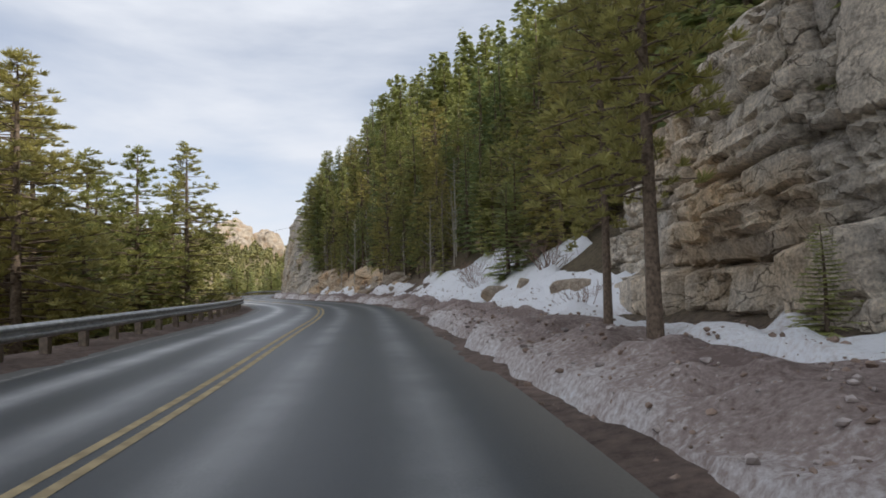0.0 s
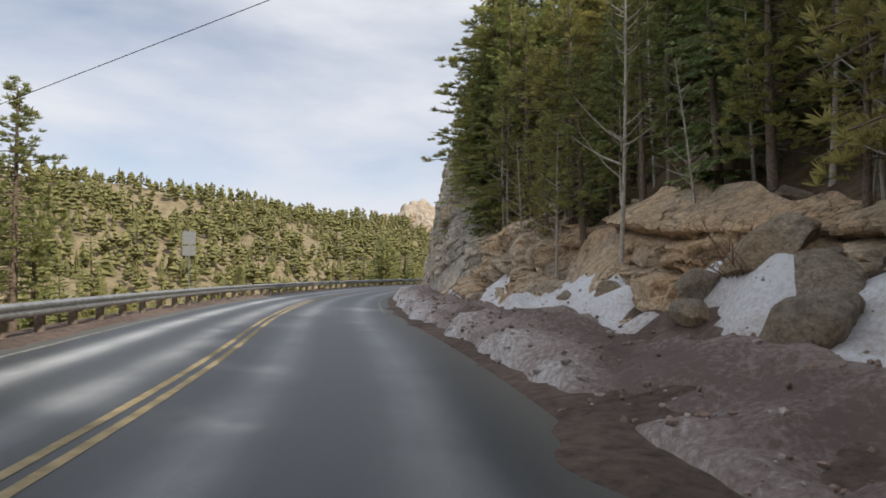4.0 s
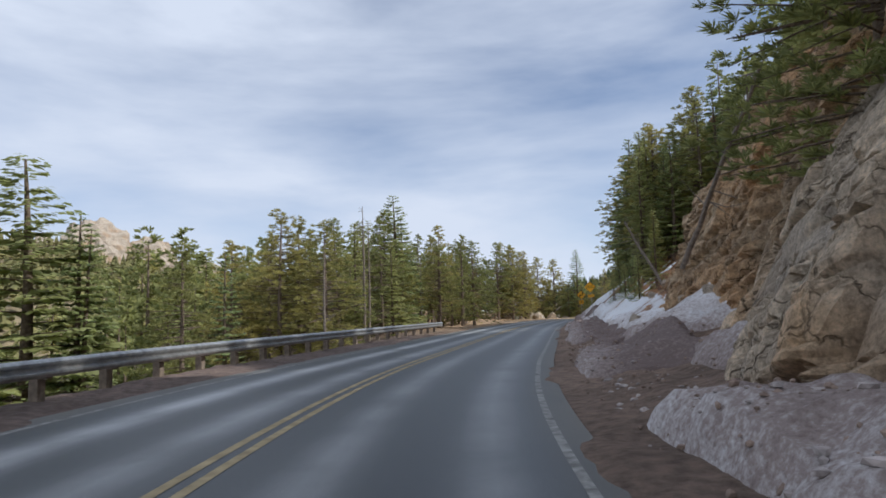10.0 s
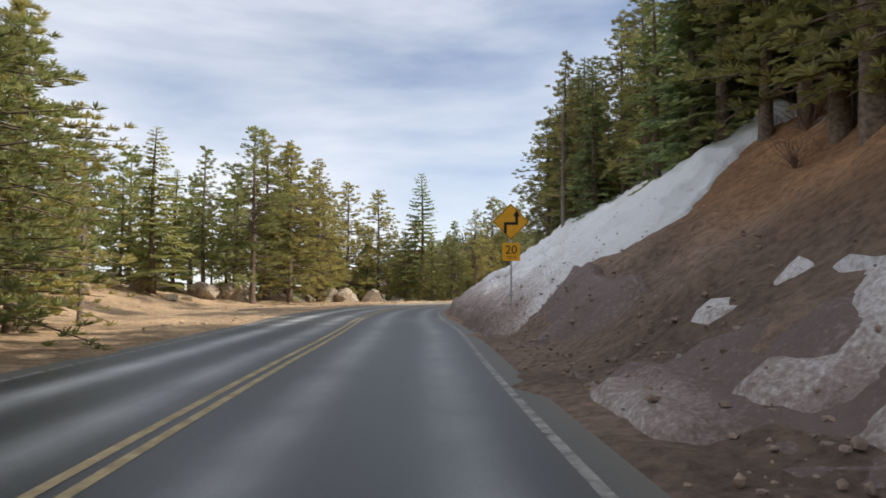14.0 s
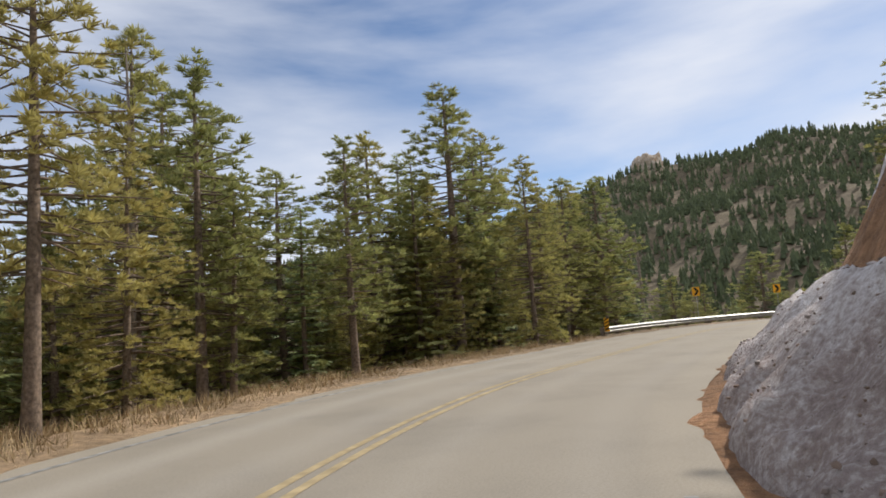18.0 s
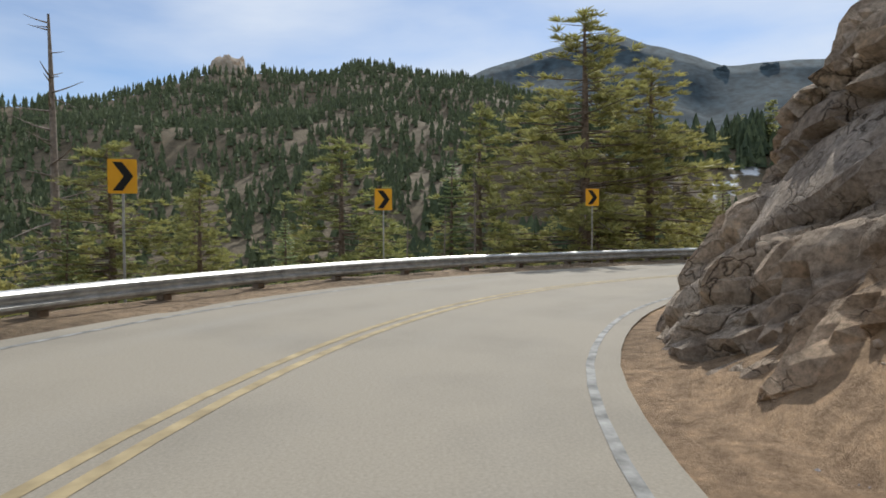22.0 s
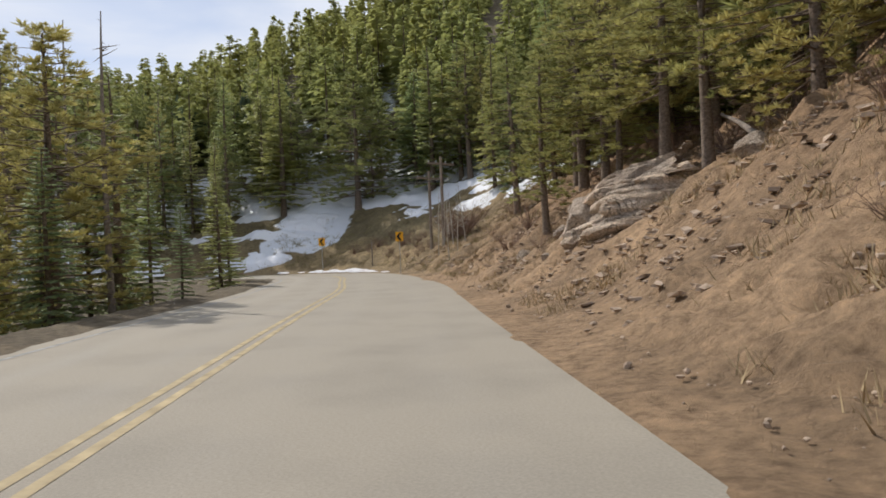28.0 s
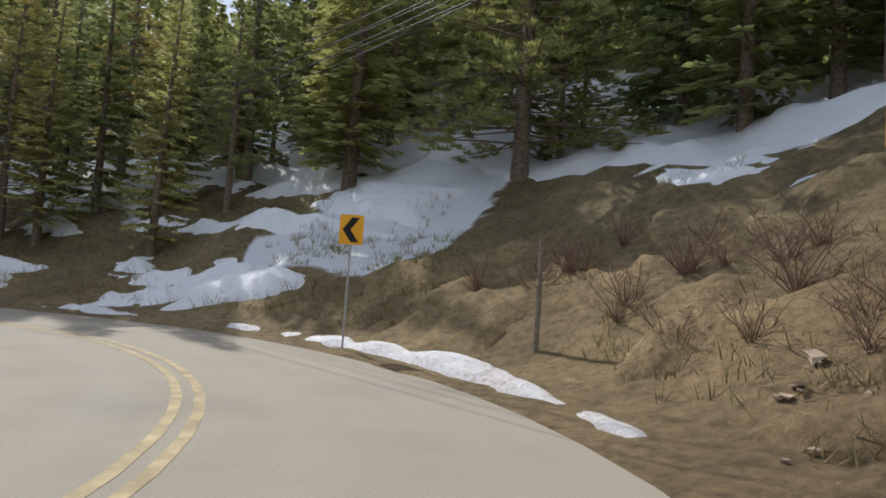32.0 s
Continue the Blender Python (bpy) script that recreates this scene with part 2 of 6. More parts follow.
def needle_material(name, dark, light, warm, thin=True):
    m, n, l, b = material(name, 0.75)
    oi, geo = n.new("ShaderNodeObjectInfo"), n.new("ShaderNodeNewGeometry")
    c = ramp(n, l, geo.outputs["Random Per Island"], [(0.0, dark), (1.0, light)])
    c = blend(n, l, ramp(n, l, oi.outputs["Random"], [(0.2, (0, 0, 0)), (1.0, (0.75, 0.75, 0.75))]), c, warm)
    c = blend(n, l, 1.0, c, ramp(n, l, noise_node(n, l, 1.3, 4), [(0.3, (0.72, 0.72, 0.72)), (0.7, (1.36, 1.32, 1.2))]), 'MULTIPLY')
    l.new(c, b.inputs["Base Color"])
    if not thin:
        return m
    tr = n.new("ShaderNodeBsdfTranslucent")
    l.new(blend(n, l, 1.0, c, (0.78, 0.8, 0.8), 'MULTIPLY'), tr.inputs["Color"])
    mx = n.new("ShaderNodeAddShader")
    l.new(b.outputs[0], mx.inputs[0])
    l.new(tr.outputs[0], mx.inputs[1])
    l.new(mx.outputs[0], n["Material Output"].inputs["Surface"])
    return m


SOIL, ASPHALT, SNOW = soil_material(), road_material(), snow_material()
CLIFF = rock_material("cliff_rock", [(0.46, 0.42, 0.365), (0.6, 0.55, 0.48), (0.7, 0.65, 0.575)], (0.6, 0.46, 0.3), 0.57, 0.32)
TAN_CLIFF = rock_material("tan_cliff_rock", [(0.45, 0.375, 0.29), (0.6, 0.5, 0.385), (0.69, 0.59, 0.47)], (0.6, 0.41, 0.24), 0.52, 0.32)
GRANITE = rock_material("granite", [(0.36, 0.3, 0.235), (0.52, 0.44, 0.35), (0.62, 0.54, 0.44)], (0.48, 0.33, 0.2), 0.58)
BOULDER = rock_material("boulder_rock", [(0.42, 0.35, 0.27), (0.56, 0.47, 0.37), (0.65, 0.57, 0.46)], (0.52, 0.37, 0.22), 0.55)
PALE_ROCK = rock_material("pale_dry_rock", [(0.4, 0.31, 0.235), (0.53, 0.43, 0.335), (0.62, 0.53, 0.44)], (0.5, 0.34, 0.21), 0.58, 0.6)
BANK = rock_material("bank_rock", [(0.33, 0.25, 0.17), (0.47, 0.35, 0.23), (0.56, 0.45, 0.32)], (0.5, 0.3, 0.15), 0.53, 0.5)
NEEDLES = needle_material("spruce_needles", (0.09, 0.12, 0.06), (0.19, 0.225, 0.095), (0.25, 0.235, 0.085))
PINE = needle_material("pine_needles", (0.11, 0.125, 0.05), (0.21, 0.215, 0.08), (0.27, 0.23, 0.085))
FAR_NEEDLES = needle_material("far_spruce", (0.06, 0.085, 0.05), (0.12, 0.15, 0.075), (0.15, 0.16, 0.07), False)
FAR_PINE = needle_material("far_pine", (0.09, 0.105, 0.045), (0.21, 0.2, 0.08), (0.24, 0.21, 0.085), False)
BARK = simple("bark", (0.19, 0.145, 0.11), 0.95, spread=0.5, scale=14, bumpiness=0.8)
ASPEN = simple("pale_bark", (0.46, 0.42, 0.36), 0.9, spread=0.3, scale=9, bumpiness=0.3)
DEADWOOD = simple("dead_wood", (0.24, 0.2, 0.165), 0.95, spread=0.4, scale=10, bumpiness=0.5)
STEEL = simple("galvanised_steel", (0.42, 0.42, 0.41), 0.45, metal=0.75, spread=0.3, scale=5, bumpiness=0.1)
TIMBER = simple("weathered_timber", (0.26, 0.21, 0.165), 0.95, spread=0.4, scale=8, bumpiness=0.6)
YELLOW = simple("sign_yellow", (0.85, 0.42, 0.02), 0.45, spread=0.08, scale=3, bumpiness=0.0)
BLACK = simple("sign_black", (0.012, 0.012, 0.012), 0.6, spread=0.2, bumpiness=0.0)
ALUMINIUM = simple("sign_back", (0.5, 0.5, 0.49), 0.5, metal=0.6, spread=0.1, bumpiness=0.0)
LINE_YELLOW = simple("line_yellow", (0.38, 0.3, 0.17), 0.8, spread=0.3, scale=3.5, bumpiness=0.1)
LINE_WHITE = simple("line_white", (0.26, 0.255, 0.24), 0.8, spread=0.55, scale=5, bumpiness=0.1)
RED = simple("sign_red", (0.5, 0.05, 0.04), 0.6, spread=0.15, bumpiness=0.0)
WHITE = simple("sign_white", (0.75, 0.72, 0.68), 0.6, spread=0.1, bumpiness=0.0)
GREEN = simple("marker_green", (0.02, 0.16, 0.07), 0.6, spread=0.2, bumpiness=0.0)
WIRE = simple("wire", (0.03, 0.03, 0.03), 0.6, spread=0.1, bumpiness=0.0)


# ---- mesh helpers ----
def mesh_np(name, verts, faces, mat, smooth=False):
    verts, faces = np.asarray(verts, np.float32), np.asarray(faces, np.int32)
    k = faces.shape[1]
    me = bpy.data.meshes.new(name)
    me.vertices.add(len(verts))
    me.vertices.foreach_set("co", verts.ravel())
    me.loops.add(faces.size)
    me.loops.foreach_set("vertex_index", faces.ravel())
    me.polygons.add(len(faces))
    me.polygons.foreach_set("loop_start", np.arange(0, faces.size, k, dtype=np.int32))
    me.polygons.foreach_set("use_smooth", np.full(len(faces), smooth))
    me.update(calc_edges=True)
    me.materials.append(mat)
    return me


def paint(me, key, rgb):
    a = me.color_attributes.new(key, 'FLOAT_COLOR', 'POINT')
    c = np.ones((len(rgb), 4), np.float32)
    c[:, :3] = rgb if np.ndim(rgb) == 2 else np.asarray(rgb)[:, None]
    a.data.foreach_set("color", c.ravel())


def grid_faces(nu, nv):
    i = np.arange(nu * nv).reshape(nu, nv)
    return np.stack([i[:-1, :-1], i[1:, :-1], i[1:, 1:], i[:-1, 1:]], -1).reshape(-1, 4)


def part(name, bm, mat, parent, label="", smooth=False):
    if isinstance(bm, bpy.types.Mesh):
        me = bm
    else:
        me = bpy.data.meshes.new(name)
        if smooth:
            for f in bm.faces:
                f.smooth = True
        bm.to_mesh(me)
        bm.free()
        me.materials.append(mat)
    o = new(name, me)
    o.parent = parent
    return tagged(o, label)


def box(bm, x0, x1, y0, y1, z0, z1, bevel=0.0):
    vs = [bm.verts.new((x, y, z)) for x in (x0, x1) for y in (y0, y1) for z in (z0, z1)]
    fs = [(0, 1, 3, 2), (4, 6, 7, 5), (0, 4, 5, 1), (2, 3, 7, 6), (0, 2, 6, 4), (1, 5, 7, 3)]
    made = [bm.faces.new([vs[i] for i in f]) for f in fs]
    if bevel:
        bmesh.ops.bevel(bm, geom=list({e for f in made for e in f.edges}), offset=bevel, segments=2, affect='EDGES')
    return made


def tube(points, radii, sides=7):
    """Vertices and triangles of a tapered tube along points."""
    pts = np.asarray(points, float)
    tang = np.gradient(pts, axis=0)
    tang /= np.linalg.norm(tang, axis=1)[:, None] + 1e-9
    ref = np.where(np.abs(tang[:, 2:3]) > 0.9, np.array([[1.0, 0, 0]]), np.array([[0, 0, 1.0]]))
    u = np.cross(tang, ref)
    u /= np.linalg.norm(u, axis=1)[:, None]
    w = np.cross(tang, u)
    a = np.linspace(0, 2 * np.pi, sides, endpoint=False)
    ring = pts[:, None] + np.asarray(radii)[:, None, None] * (u[:, None] * np.cos(a)[None, :, None] + w[:, None] * np.sin(a)[None, :, None])
    f = []
    for i in range(len(pts) - 1):
        for j in range(sides):
            p, q = i * sides + j, i * sides + (j + 1) % sides
            f += [(p, q, q + sides), (p, q + sides, p + sides)]
    return ring.reshape(-1, 3), np.array(f)


def merged(pieces):
    vs, fs, k = [], [], 0
    for v, f in pieces:
        vs.append(v)
        fs.append(np.asarray(f) + k)
        k += len(v)
    return np.concatenate(vs), np.concatenate(fs)


def smoothstep(x, a, b):
    t = np.clip((np.asarray(x, float) - a) / (b - a), 0, 1)
    return t * t * (3 - 2 * t)


def value_noise(x, y, seed=0):
    """Smooth noise from -1 to 1 over arrays."""
    xi, yi = np.floor(x).astype(np.int64), np.floor(y).astype(np.int64)
    fx, fy = x - xi, y - yi
    fx, fy = fx * fx * (3 - 2 * fx), fy * fy * (3 - 2 * fy)

    def h(a, b):
        n = (a * 374761393 + b * 668265263 + seed * 974711) & 0x7FFFFFFF
        n = ((n ^ (n >> 13)) * 1274126177) & 0x7FFFFFFF
        return ((n ^ (n >> 16)) & 0xFFFF) / 32767.5 - 1
    return (h(xi, yi) * (1 - fx) + h(xi + 1, yi) * fx) * (1 - fy) + (h(xi, yi + 1) * (1 - fx) + h(xi + 1, yi + 1) * fx) * fy


def fractal(x, y, octaves=4, seed=0):
    s, a = 0, 1.0
    for o in range(octaves):
        s = s + a * value_noise(x * 2 ** o, y * 2 ** o, seed + o)
        a *= 0.5
    return s


# ---- the road's line: stations in metres and headings in degrees ----
START = (-0.33, -40.01)
BENDS = [(0, 2.3), (40, 3.7), (52, 7.0), (64, 6.3), (76, 10.9), (90, 21.4), (104, 27.5), (120, 22.3), (135, 15.0), (150, 11.9),
         (165, 5.1), (180, -5.9), (200, -18.5), (225, -18.6), (245, -20.8), (256, -22.7), (266, -20.9), (276, -25.8), (286, -38.3),
         (298, -63.8), (312, -85.7), (326, -86.6), (335, -95.3), (343, -117.5), (351, -145.3), (362, -152.0), (380, -150.9),
         (400, -150.6), (412, -151.9), (420, -145.0), (426, -147.5), (432, -137.7), (438, -107.2), (446, -72.2), (454, -59.6), (480, -35)]
CS = np.arange(0, 480.01, 0.5)
CH = np.radians(np.interp(CS, *zip(*BENDS)))
HM = (CH[1:] + CH[:-1]) / 2
CX = START[0] + np.r_[0, np.cumsum(-np.sin(HM) * 0.5)]
CY = START[1] + np.r_[0, np.cumsum(np.cos(HM) * 0.5)]
SMOOTH_H = np.convolve(np.pad(CH, 8, mode='edge'), np.ones(17) / 17, 'valid')


def place(s, d, z=0.0):
    """World points at station s, d metres to the right of the centre line."""
    s, d = np.broadcast_arrays(np.asarray(s, float), np.asarray(d, float))
    h = np.interp(s, CS, SMOOTH_H)
    x, y = np.interp(s, CS, CX) + d * np.cos(h), np.interp(s, CS, CY) + d * np.sin(h)
    return np.stack([x, y, np.broadcast_to(z, s.shape)], -1)


def heading(s):
    return float(np.interp(s, CS, SMOOTH_H))


def locate(x, y):
    """Station and signed distance (to the right) of arrays of points."""
    s, d = np.empty(len(x)), np.empty(len(x))
    for k in range(0, len(x), 20000):
        xx, yy = x[k:k + 20000, None], y[k:k + 20000, None]
        i = ((xx - CX[::2]) ** 2 + (yy - CY[::2]) ** 2).argmin(1) * 2
        dx, dy = xx[:, 0] - CX[i], yy[:, 0] - CY[i]
        side = dx * np.cos(SMOOTH_H[i]) + dy * np.sin(SMOOTH_H[i])
        along = -dx * np.sin(SMOOTH_H[i]) + dy * np.cos(SMOOTH_H[i])
        s[k:k + 20000] = CS[i] + np.clip(along, -0.5, 0.5)
        d[k:k + 20000] = np.where(side >= 0, 1, -1) * np.hypot(dx, dy)
    return s, d


# station, distance of the asphalt's right edge from the centre line
EDGE = [(0, 3.75), (150, 3.75), (166, 3.6), (181, 3.2), (196, 3.6), (262, 3.7), (276, 3.3), (285, 2.9), (297, 3.2), (311, 3.75), (330, 3.3), (339, 2.9), (349, 2.75), (356, 2.95), (362, 3.8), (422, 3.8), (431, 3.5), (440, 3.05), (480, 3.05)]
# station, verge width, first slope, its height, upper slope (right, uphill side)
RIGHT = [(0, 4.5, 0.4, 2, 0.8), (52, 4.5, 0.4, 2, 0.85), (62, 3.4, 0.5, 3, 0.9), (75, 3.0, 0.55, 4, 0.9), (95, 2.6, 0.6, 3.5, 0.85), (114, 2.8, 0.75, 4, 0.85),
         (126, 3.6, 2.6, 10, 0.9), (165, 3.6, 2.6, 11, 0.9), (174, 3.0, 1.8, 9, 0.85), (184, 1.7, 0.42, 1.3, 1.1), (200, 1.9, 0.45, 1.5, 1.05), (214, 2.4, 0.5, 1.8, 0.95), (228, 3.3, 0.7, 5, 0.8),
         (240, 2.2, 0.85, 7, 0.75), (262, 0.8, 0.75, 7, 0.6), (274, 0.7, 0.58, 5, 0.5), (287, 0.6, 0.62, 6, 0.5), (294, 0.55, 0.65, 5, 0.6), (299, 0.5, 0.8, 1.5, 2.0), (311, 0.5, 0.8, 1.4, 2.2), (315, 0.8, 0.84, 3, 1.2), (320, 1.0, 0.85, 4.2, 0.35), (328, 0.8, 0.8, 3.5, 0.28), (334, 0.7, 0.8, 3.4, 0.28), (338, 1.0, 1.3, 3.8, 0.3),
         (341.5, 1.1, 1.3, 4.2, 0.3), (345, 1.6, 0.5, 4, 0.4), (350, 1.7, 0.55, 5, 0.6), (355, 1.5, 0.7, 6, 0.7), (361, 5.4, 1.0, 8, 0.7), (368, 5.8, 1.0, 8, 0.7), (372, 5.5, 0.95, 8, 0.7), (377, 3.3, 0.85, 7.5, 0.6), (384, 1.3, 0.78, 7.5, 0.6), (390, 1.8, 0.74, 7, 0.6), (416, 1.6, 0.66, 5.5, 0.4),
         (432, 1.4, 0.66, 5, 0.4), (440, 1.4, 0.5, 3.6, 0.45), (480, 2.0, 0.45, 3, 0.5)]
# station, shoulder width, slope, its depth (left, valley side)
LEFT = [(0, 1.4, -0.7, -14), (215, 1.8, -0.6, -12), (230, 4.0, -0.12, -1.5), (262, 5.0, -0.05, -0.6), (270, 8.5, 0.24, 3.0), (284, 8.0, 0.22, 2.6), (293, 7.5, 0.04, 0.5),
        (302, 2.5, -0.2, -3), (325, 1.3, -0.4, -8), (385, 1.4, -0.45, -9), (395, 0.8, -0.3, -5), (430, 1.5, -0.3, -4), (480, 2, -0.2, -4)]
# crest lines of the hills round the valley: x, y, height
CRESTS = [[(-420, -40, 50), (-330, 120, 50), (-235, 253, 39), (-195, 360, 36), (-147, 467, 34), (-60, 560, 18)],
          [(150, 600, 24), (300, 430, 42), (396, 352, 80), (440, 290, 96), (450, 215, 90), (440, 140, 60)],
          [(320, 140, 20), (240, 118, 28), (190, 98, 38), (150, 84, 50), (115, 75, 60), (80, 20, 68), (60, -60, 72)]]
FALL = [0.42, 0.4, 0.66]


def table(rows, s):
    cols = list(zip(*rows))
    return [np.interp(s, cols[0], c) for c in cols[1:]]


def crest_height(x, y):
    far = np.full(len(x), -14.0)
    for line, fall in zip(CRESTS, FALL):
        for (x0, y0, z0), (x1, y1, z1) in zip(line[:-1], line[1:]):
            vx, vy = x1 - x0, y1 - y0
            t = np.clip(((x - x0) * vx + (y - y0) * vy) / (vx * vx + vy * vy), 0, 1)
            dist = np.hypot(x - x0 - t * vx, y - y0 - t * vy)
            far = np.maximum(far, z0 + t * (z1 - z0) - fall * np.sqrt(dist * dist + 60) + 3)
    return far


def height(x, y, sd=None):
    """The ground's height over arrays of points."""
    s, d = sd if sd is not None else locate(x, y)
    w, a, h1, b = table(RIGHT, s)
    lw, la, ld = table(LEFT, s)
    side = np.interp(s, *zip(*EDGE)) + 0.2
    u = np.maximum(d - side - w, 0)
    wob = fractal(x / 7, y / 7, 3, 5)
    first = np.minimum(a * u, h1)
    upper = b * np.maximum(u - h1 / a, 0)
    right = first + 46 * np.tanh(upper / 46) + wob * 0.55 * smoothstep(u, 0, 5)
    right = right + 0.18 * smoothstep(d - side, 0.5, 1.5) * (d > 0)
    v = np.maximum(-d - 3.75 - lw, 0)
    left = np.sign(la) * np.minimum(np.abs(la) * v, np.abs(ld)) + wob * 0.5 * smoothstep(v, 0, 6)
    near = np.where(d > 0, right, left)
    far = crest_height(x, y) + fractal(x / 38, y / 38, 4, 9) * 4.0
    k = smoothstep(np.abs(d), 8, 45)
    out = near + (far - near) * np.where(far > near, k, smoothstep(np.abs(d), 42, 85))
    out = out + fractal(x / 1.3, y / 1.3, 3, 2) * 0.09 * smoothstep(np.abs(d), 4.2, 6.5)
    rugged = smoothstep(s, 328, 340) * smoothstep(d - side, 1.2, 3.5) * smoothstep(d, 40, 20)
    out = out + rugged * (0.3 * fractal(x / 2.1, y / 2.1, 3, 31) + 0.12 * np.abs(fractal(x / 0.8, y / 0.8, 2, 33)))
    return np.where((d > -4.05) & (d < side + 0.45), -0.07, out)


def ground_at(x, y):
    return float(height(np.array([x], float), np.array([y], float))[0])


# colour of the soil along the road, right side low, right side high, left
def soil_colour(s, d, x, y):
    grey, brown, clay, tan, duff = (0.2, 0.155, 0.135), (0.25, 0.185, 0.145), (0.42, 0.24, 0.13), (0.4, 0.285, 0.18), (0.15, 0.125, 0.085)
    stops = [0, 90, 215, 228, 262, 300, 322, 340, 364, 421, 438, 480]
    low = [grey, grey, brown, brown, brown, clay, (0.24, 0.165, 0.11), tan, tan, (0.31, 0.215, 0.13), (0.24, 0.185, 0.1), (0.2, 0.16, 0.1)]
    high = [duff, duff, clay, clay, clay, clay, (0.26, 0.18, 0.12), tan, (0.34, 0.24, 0.15), (0.3, 0.2, 0.12), (0.2, 0.165, 0.09), duff]
    left = [grey, grey, grey, (0.2, 0.15, 0.11), (0.5, 0.36, 0.23), (0.46, 0.34, 0.22), (0.25, 0.19, 0.12), (0.28, 0.21, 0.14), (0.2, 0.16, 0.11), duff, duff, duff]
    f = lambda rows: np.stack([np.interp(s, stops, [r[i] for r in rows]) for i in range(3)], -1)
    up = smoothstep(d + fractal(x / 4, y / 4, 3, 3), 7, 10)[:, None]
    c = f(low) * (1 - up) + f(high) * up
    c = np.where((d < 0)[:, None], f(left), c)
    woods = smoothstep(np.abs(d), 17, 26)[:, None]
    floor = np.where((x < -60)[:, None], np.array((0.29, 0.245, 0.155)), np.array(duff))
    return c * (1 - woods) + floor * woods


def snow_cover(s, d, x, y):
    """How likely snow lies on the far and high ground."""
    hill = smoothstep(np.hypot(x - 132, y - 140), 42, 16) * 0.16
    knob = smoothstep(np.hypot(x - 420, y - 250), 220, 60) * 0.08
    slope = np.interp(s, [0, 40, 110, 200, 300, 325, 335, 430, 438, 480], [0.25, 0.32, 0.3, 0.34, 0.4, 0.38, 0.0, 0.0, 0.34, 0.34]) * smoothstep(d, 9, 12) * smoothstep(d, 70, 45)
    t = np.clip(((x - 114) * 20 + (y - 156) * -62) / 4244, 0, 1)
    gully = smoothstep(np.hypot(x - 114 - 20 * t, y - 156 + 62 * t) + 1.5 * fractal(x / 5, y / 5, 3, 8), 5.5, 2.5) * 0.75
    return np.clip(np.maximum(np.maximum(np.maximum(hill, knob), slope), gully), 0, 1) * smoothstep(np.abs(d), 5, 9)


# ---- the large structure: ground ----
def ground_mesh(name, step, x0, x1, y0, y1, keep, drop=0.0):
    gx, gy = np.arange(x0, x1 + step / 2, step), np.arange(y0, y1 + step / 2, step)
    px, py = [a.ravel() for a in np.meshgrid(gx, gy, indexing='ij')]
    s, d = locate(px, py)
    f = grid_faces(len(gx), len(gy))
    f = f[keep(px, py, d)[f].all(1)]
    used = np.unique(f)
    remap = np.full(len(px), -1)
    remap[used] = np.arange(len(used))
    px, py, s, d = px[used], py[used], s[used], d[used]
    z = height(px, py, (s, d))
    me = mesh_np(name, np.stack([px, py, z - drop], -1), remap[f], SOIL, True)
    paint(me, "soil", soil_colour(s, d, px, py))
    paint(me, "snowy", snow_cover(s, d, px, py))
    return new(name, me)


near_ground = ground_mesh("ground", 0.7, -75, 160, -45, 290, lambda x, y, d: np.abs(d) < 22)
tagged(near_ground, "gravelly brown roadside earth with clay and dry grass", "ground", kind="structure")
mid_ground = ground_mesh("ground", 4, -460, 480, -160, 700, lambda x, y, d: np.abs(d) > 17, 0.35)
tagged(mid_ground, "forest floor of the hillsides round the valley", "ground", kind="structure")
far_ground = ground_mesh("ground", 45, -2500, 2500, -2500, 2500, lambda x, y, d: (x < -440) | (x > 455) | (y < -130) | (y > 670), 6)
tagged(far_ground, "wooded country far beyond the valley", "ground", kind="structure")


# ---- road ----
def ribbon(name, s0, s1, d0, d1, z, mat, across=2, step=1.0, lane=False):
    ss, dd = np.arange(s0, s1 + 0.01, step), np.linspace(d0, d1, across)
    S, D = np.meshgrid(ss, dd, indexing='ij')
    v = place(S, np.where(D > 1, 1 + (D - 1) * (np.interp(S, *zip(*EDGE)) - 0.8) / 2.95, D), z)
    me = mesh_np(name, v.reshape(-1, 3), grid_faces(len(ss), len(dd))[:, ::-1], mat, True)
    if lane:
        d, s = D.ravel(), S.ravel()
        # where the polished wheel paths and their painted sheen lie across the lanes
        track = sum(np.exp(-((d - c) / 0.3) ** 2) * k for c, k in ((-2.35, 1.0), (-0.8, 0.6), (1.05, 0.45), (2.75, 0.4)))
        dust = np.interp(s, [0, 225, 262, 280, 292, 330, 480], [0.0, 0.02, 0.06, 0.15, 0.85, 1.0, 0.95])
        edge = np.interp(np.abs(d), [3.2, 3.9], [0, 0.35])
        paint(me, "lane", np.stack([np.clip(track, 0, 1), np.clip(dust + edge, 0, 1), 0 * d], -1))
    return new(name, me)


road = tagged(ribbon("road", 0, 480, -3.95, 3.95, 0.0, ASPHALT, 41, 1.0, True), "worn two-lane asphalt mountain road with sanded tracks and painted sheen", "road", kind="structure")
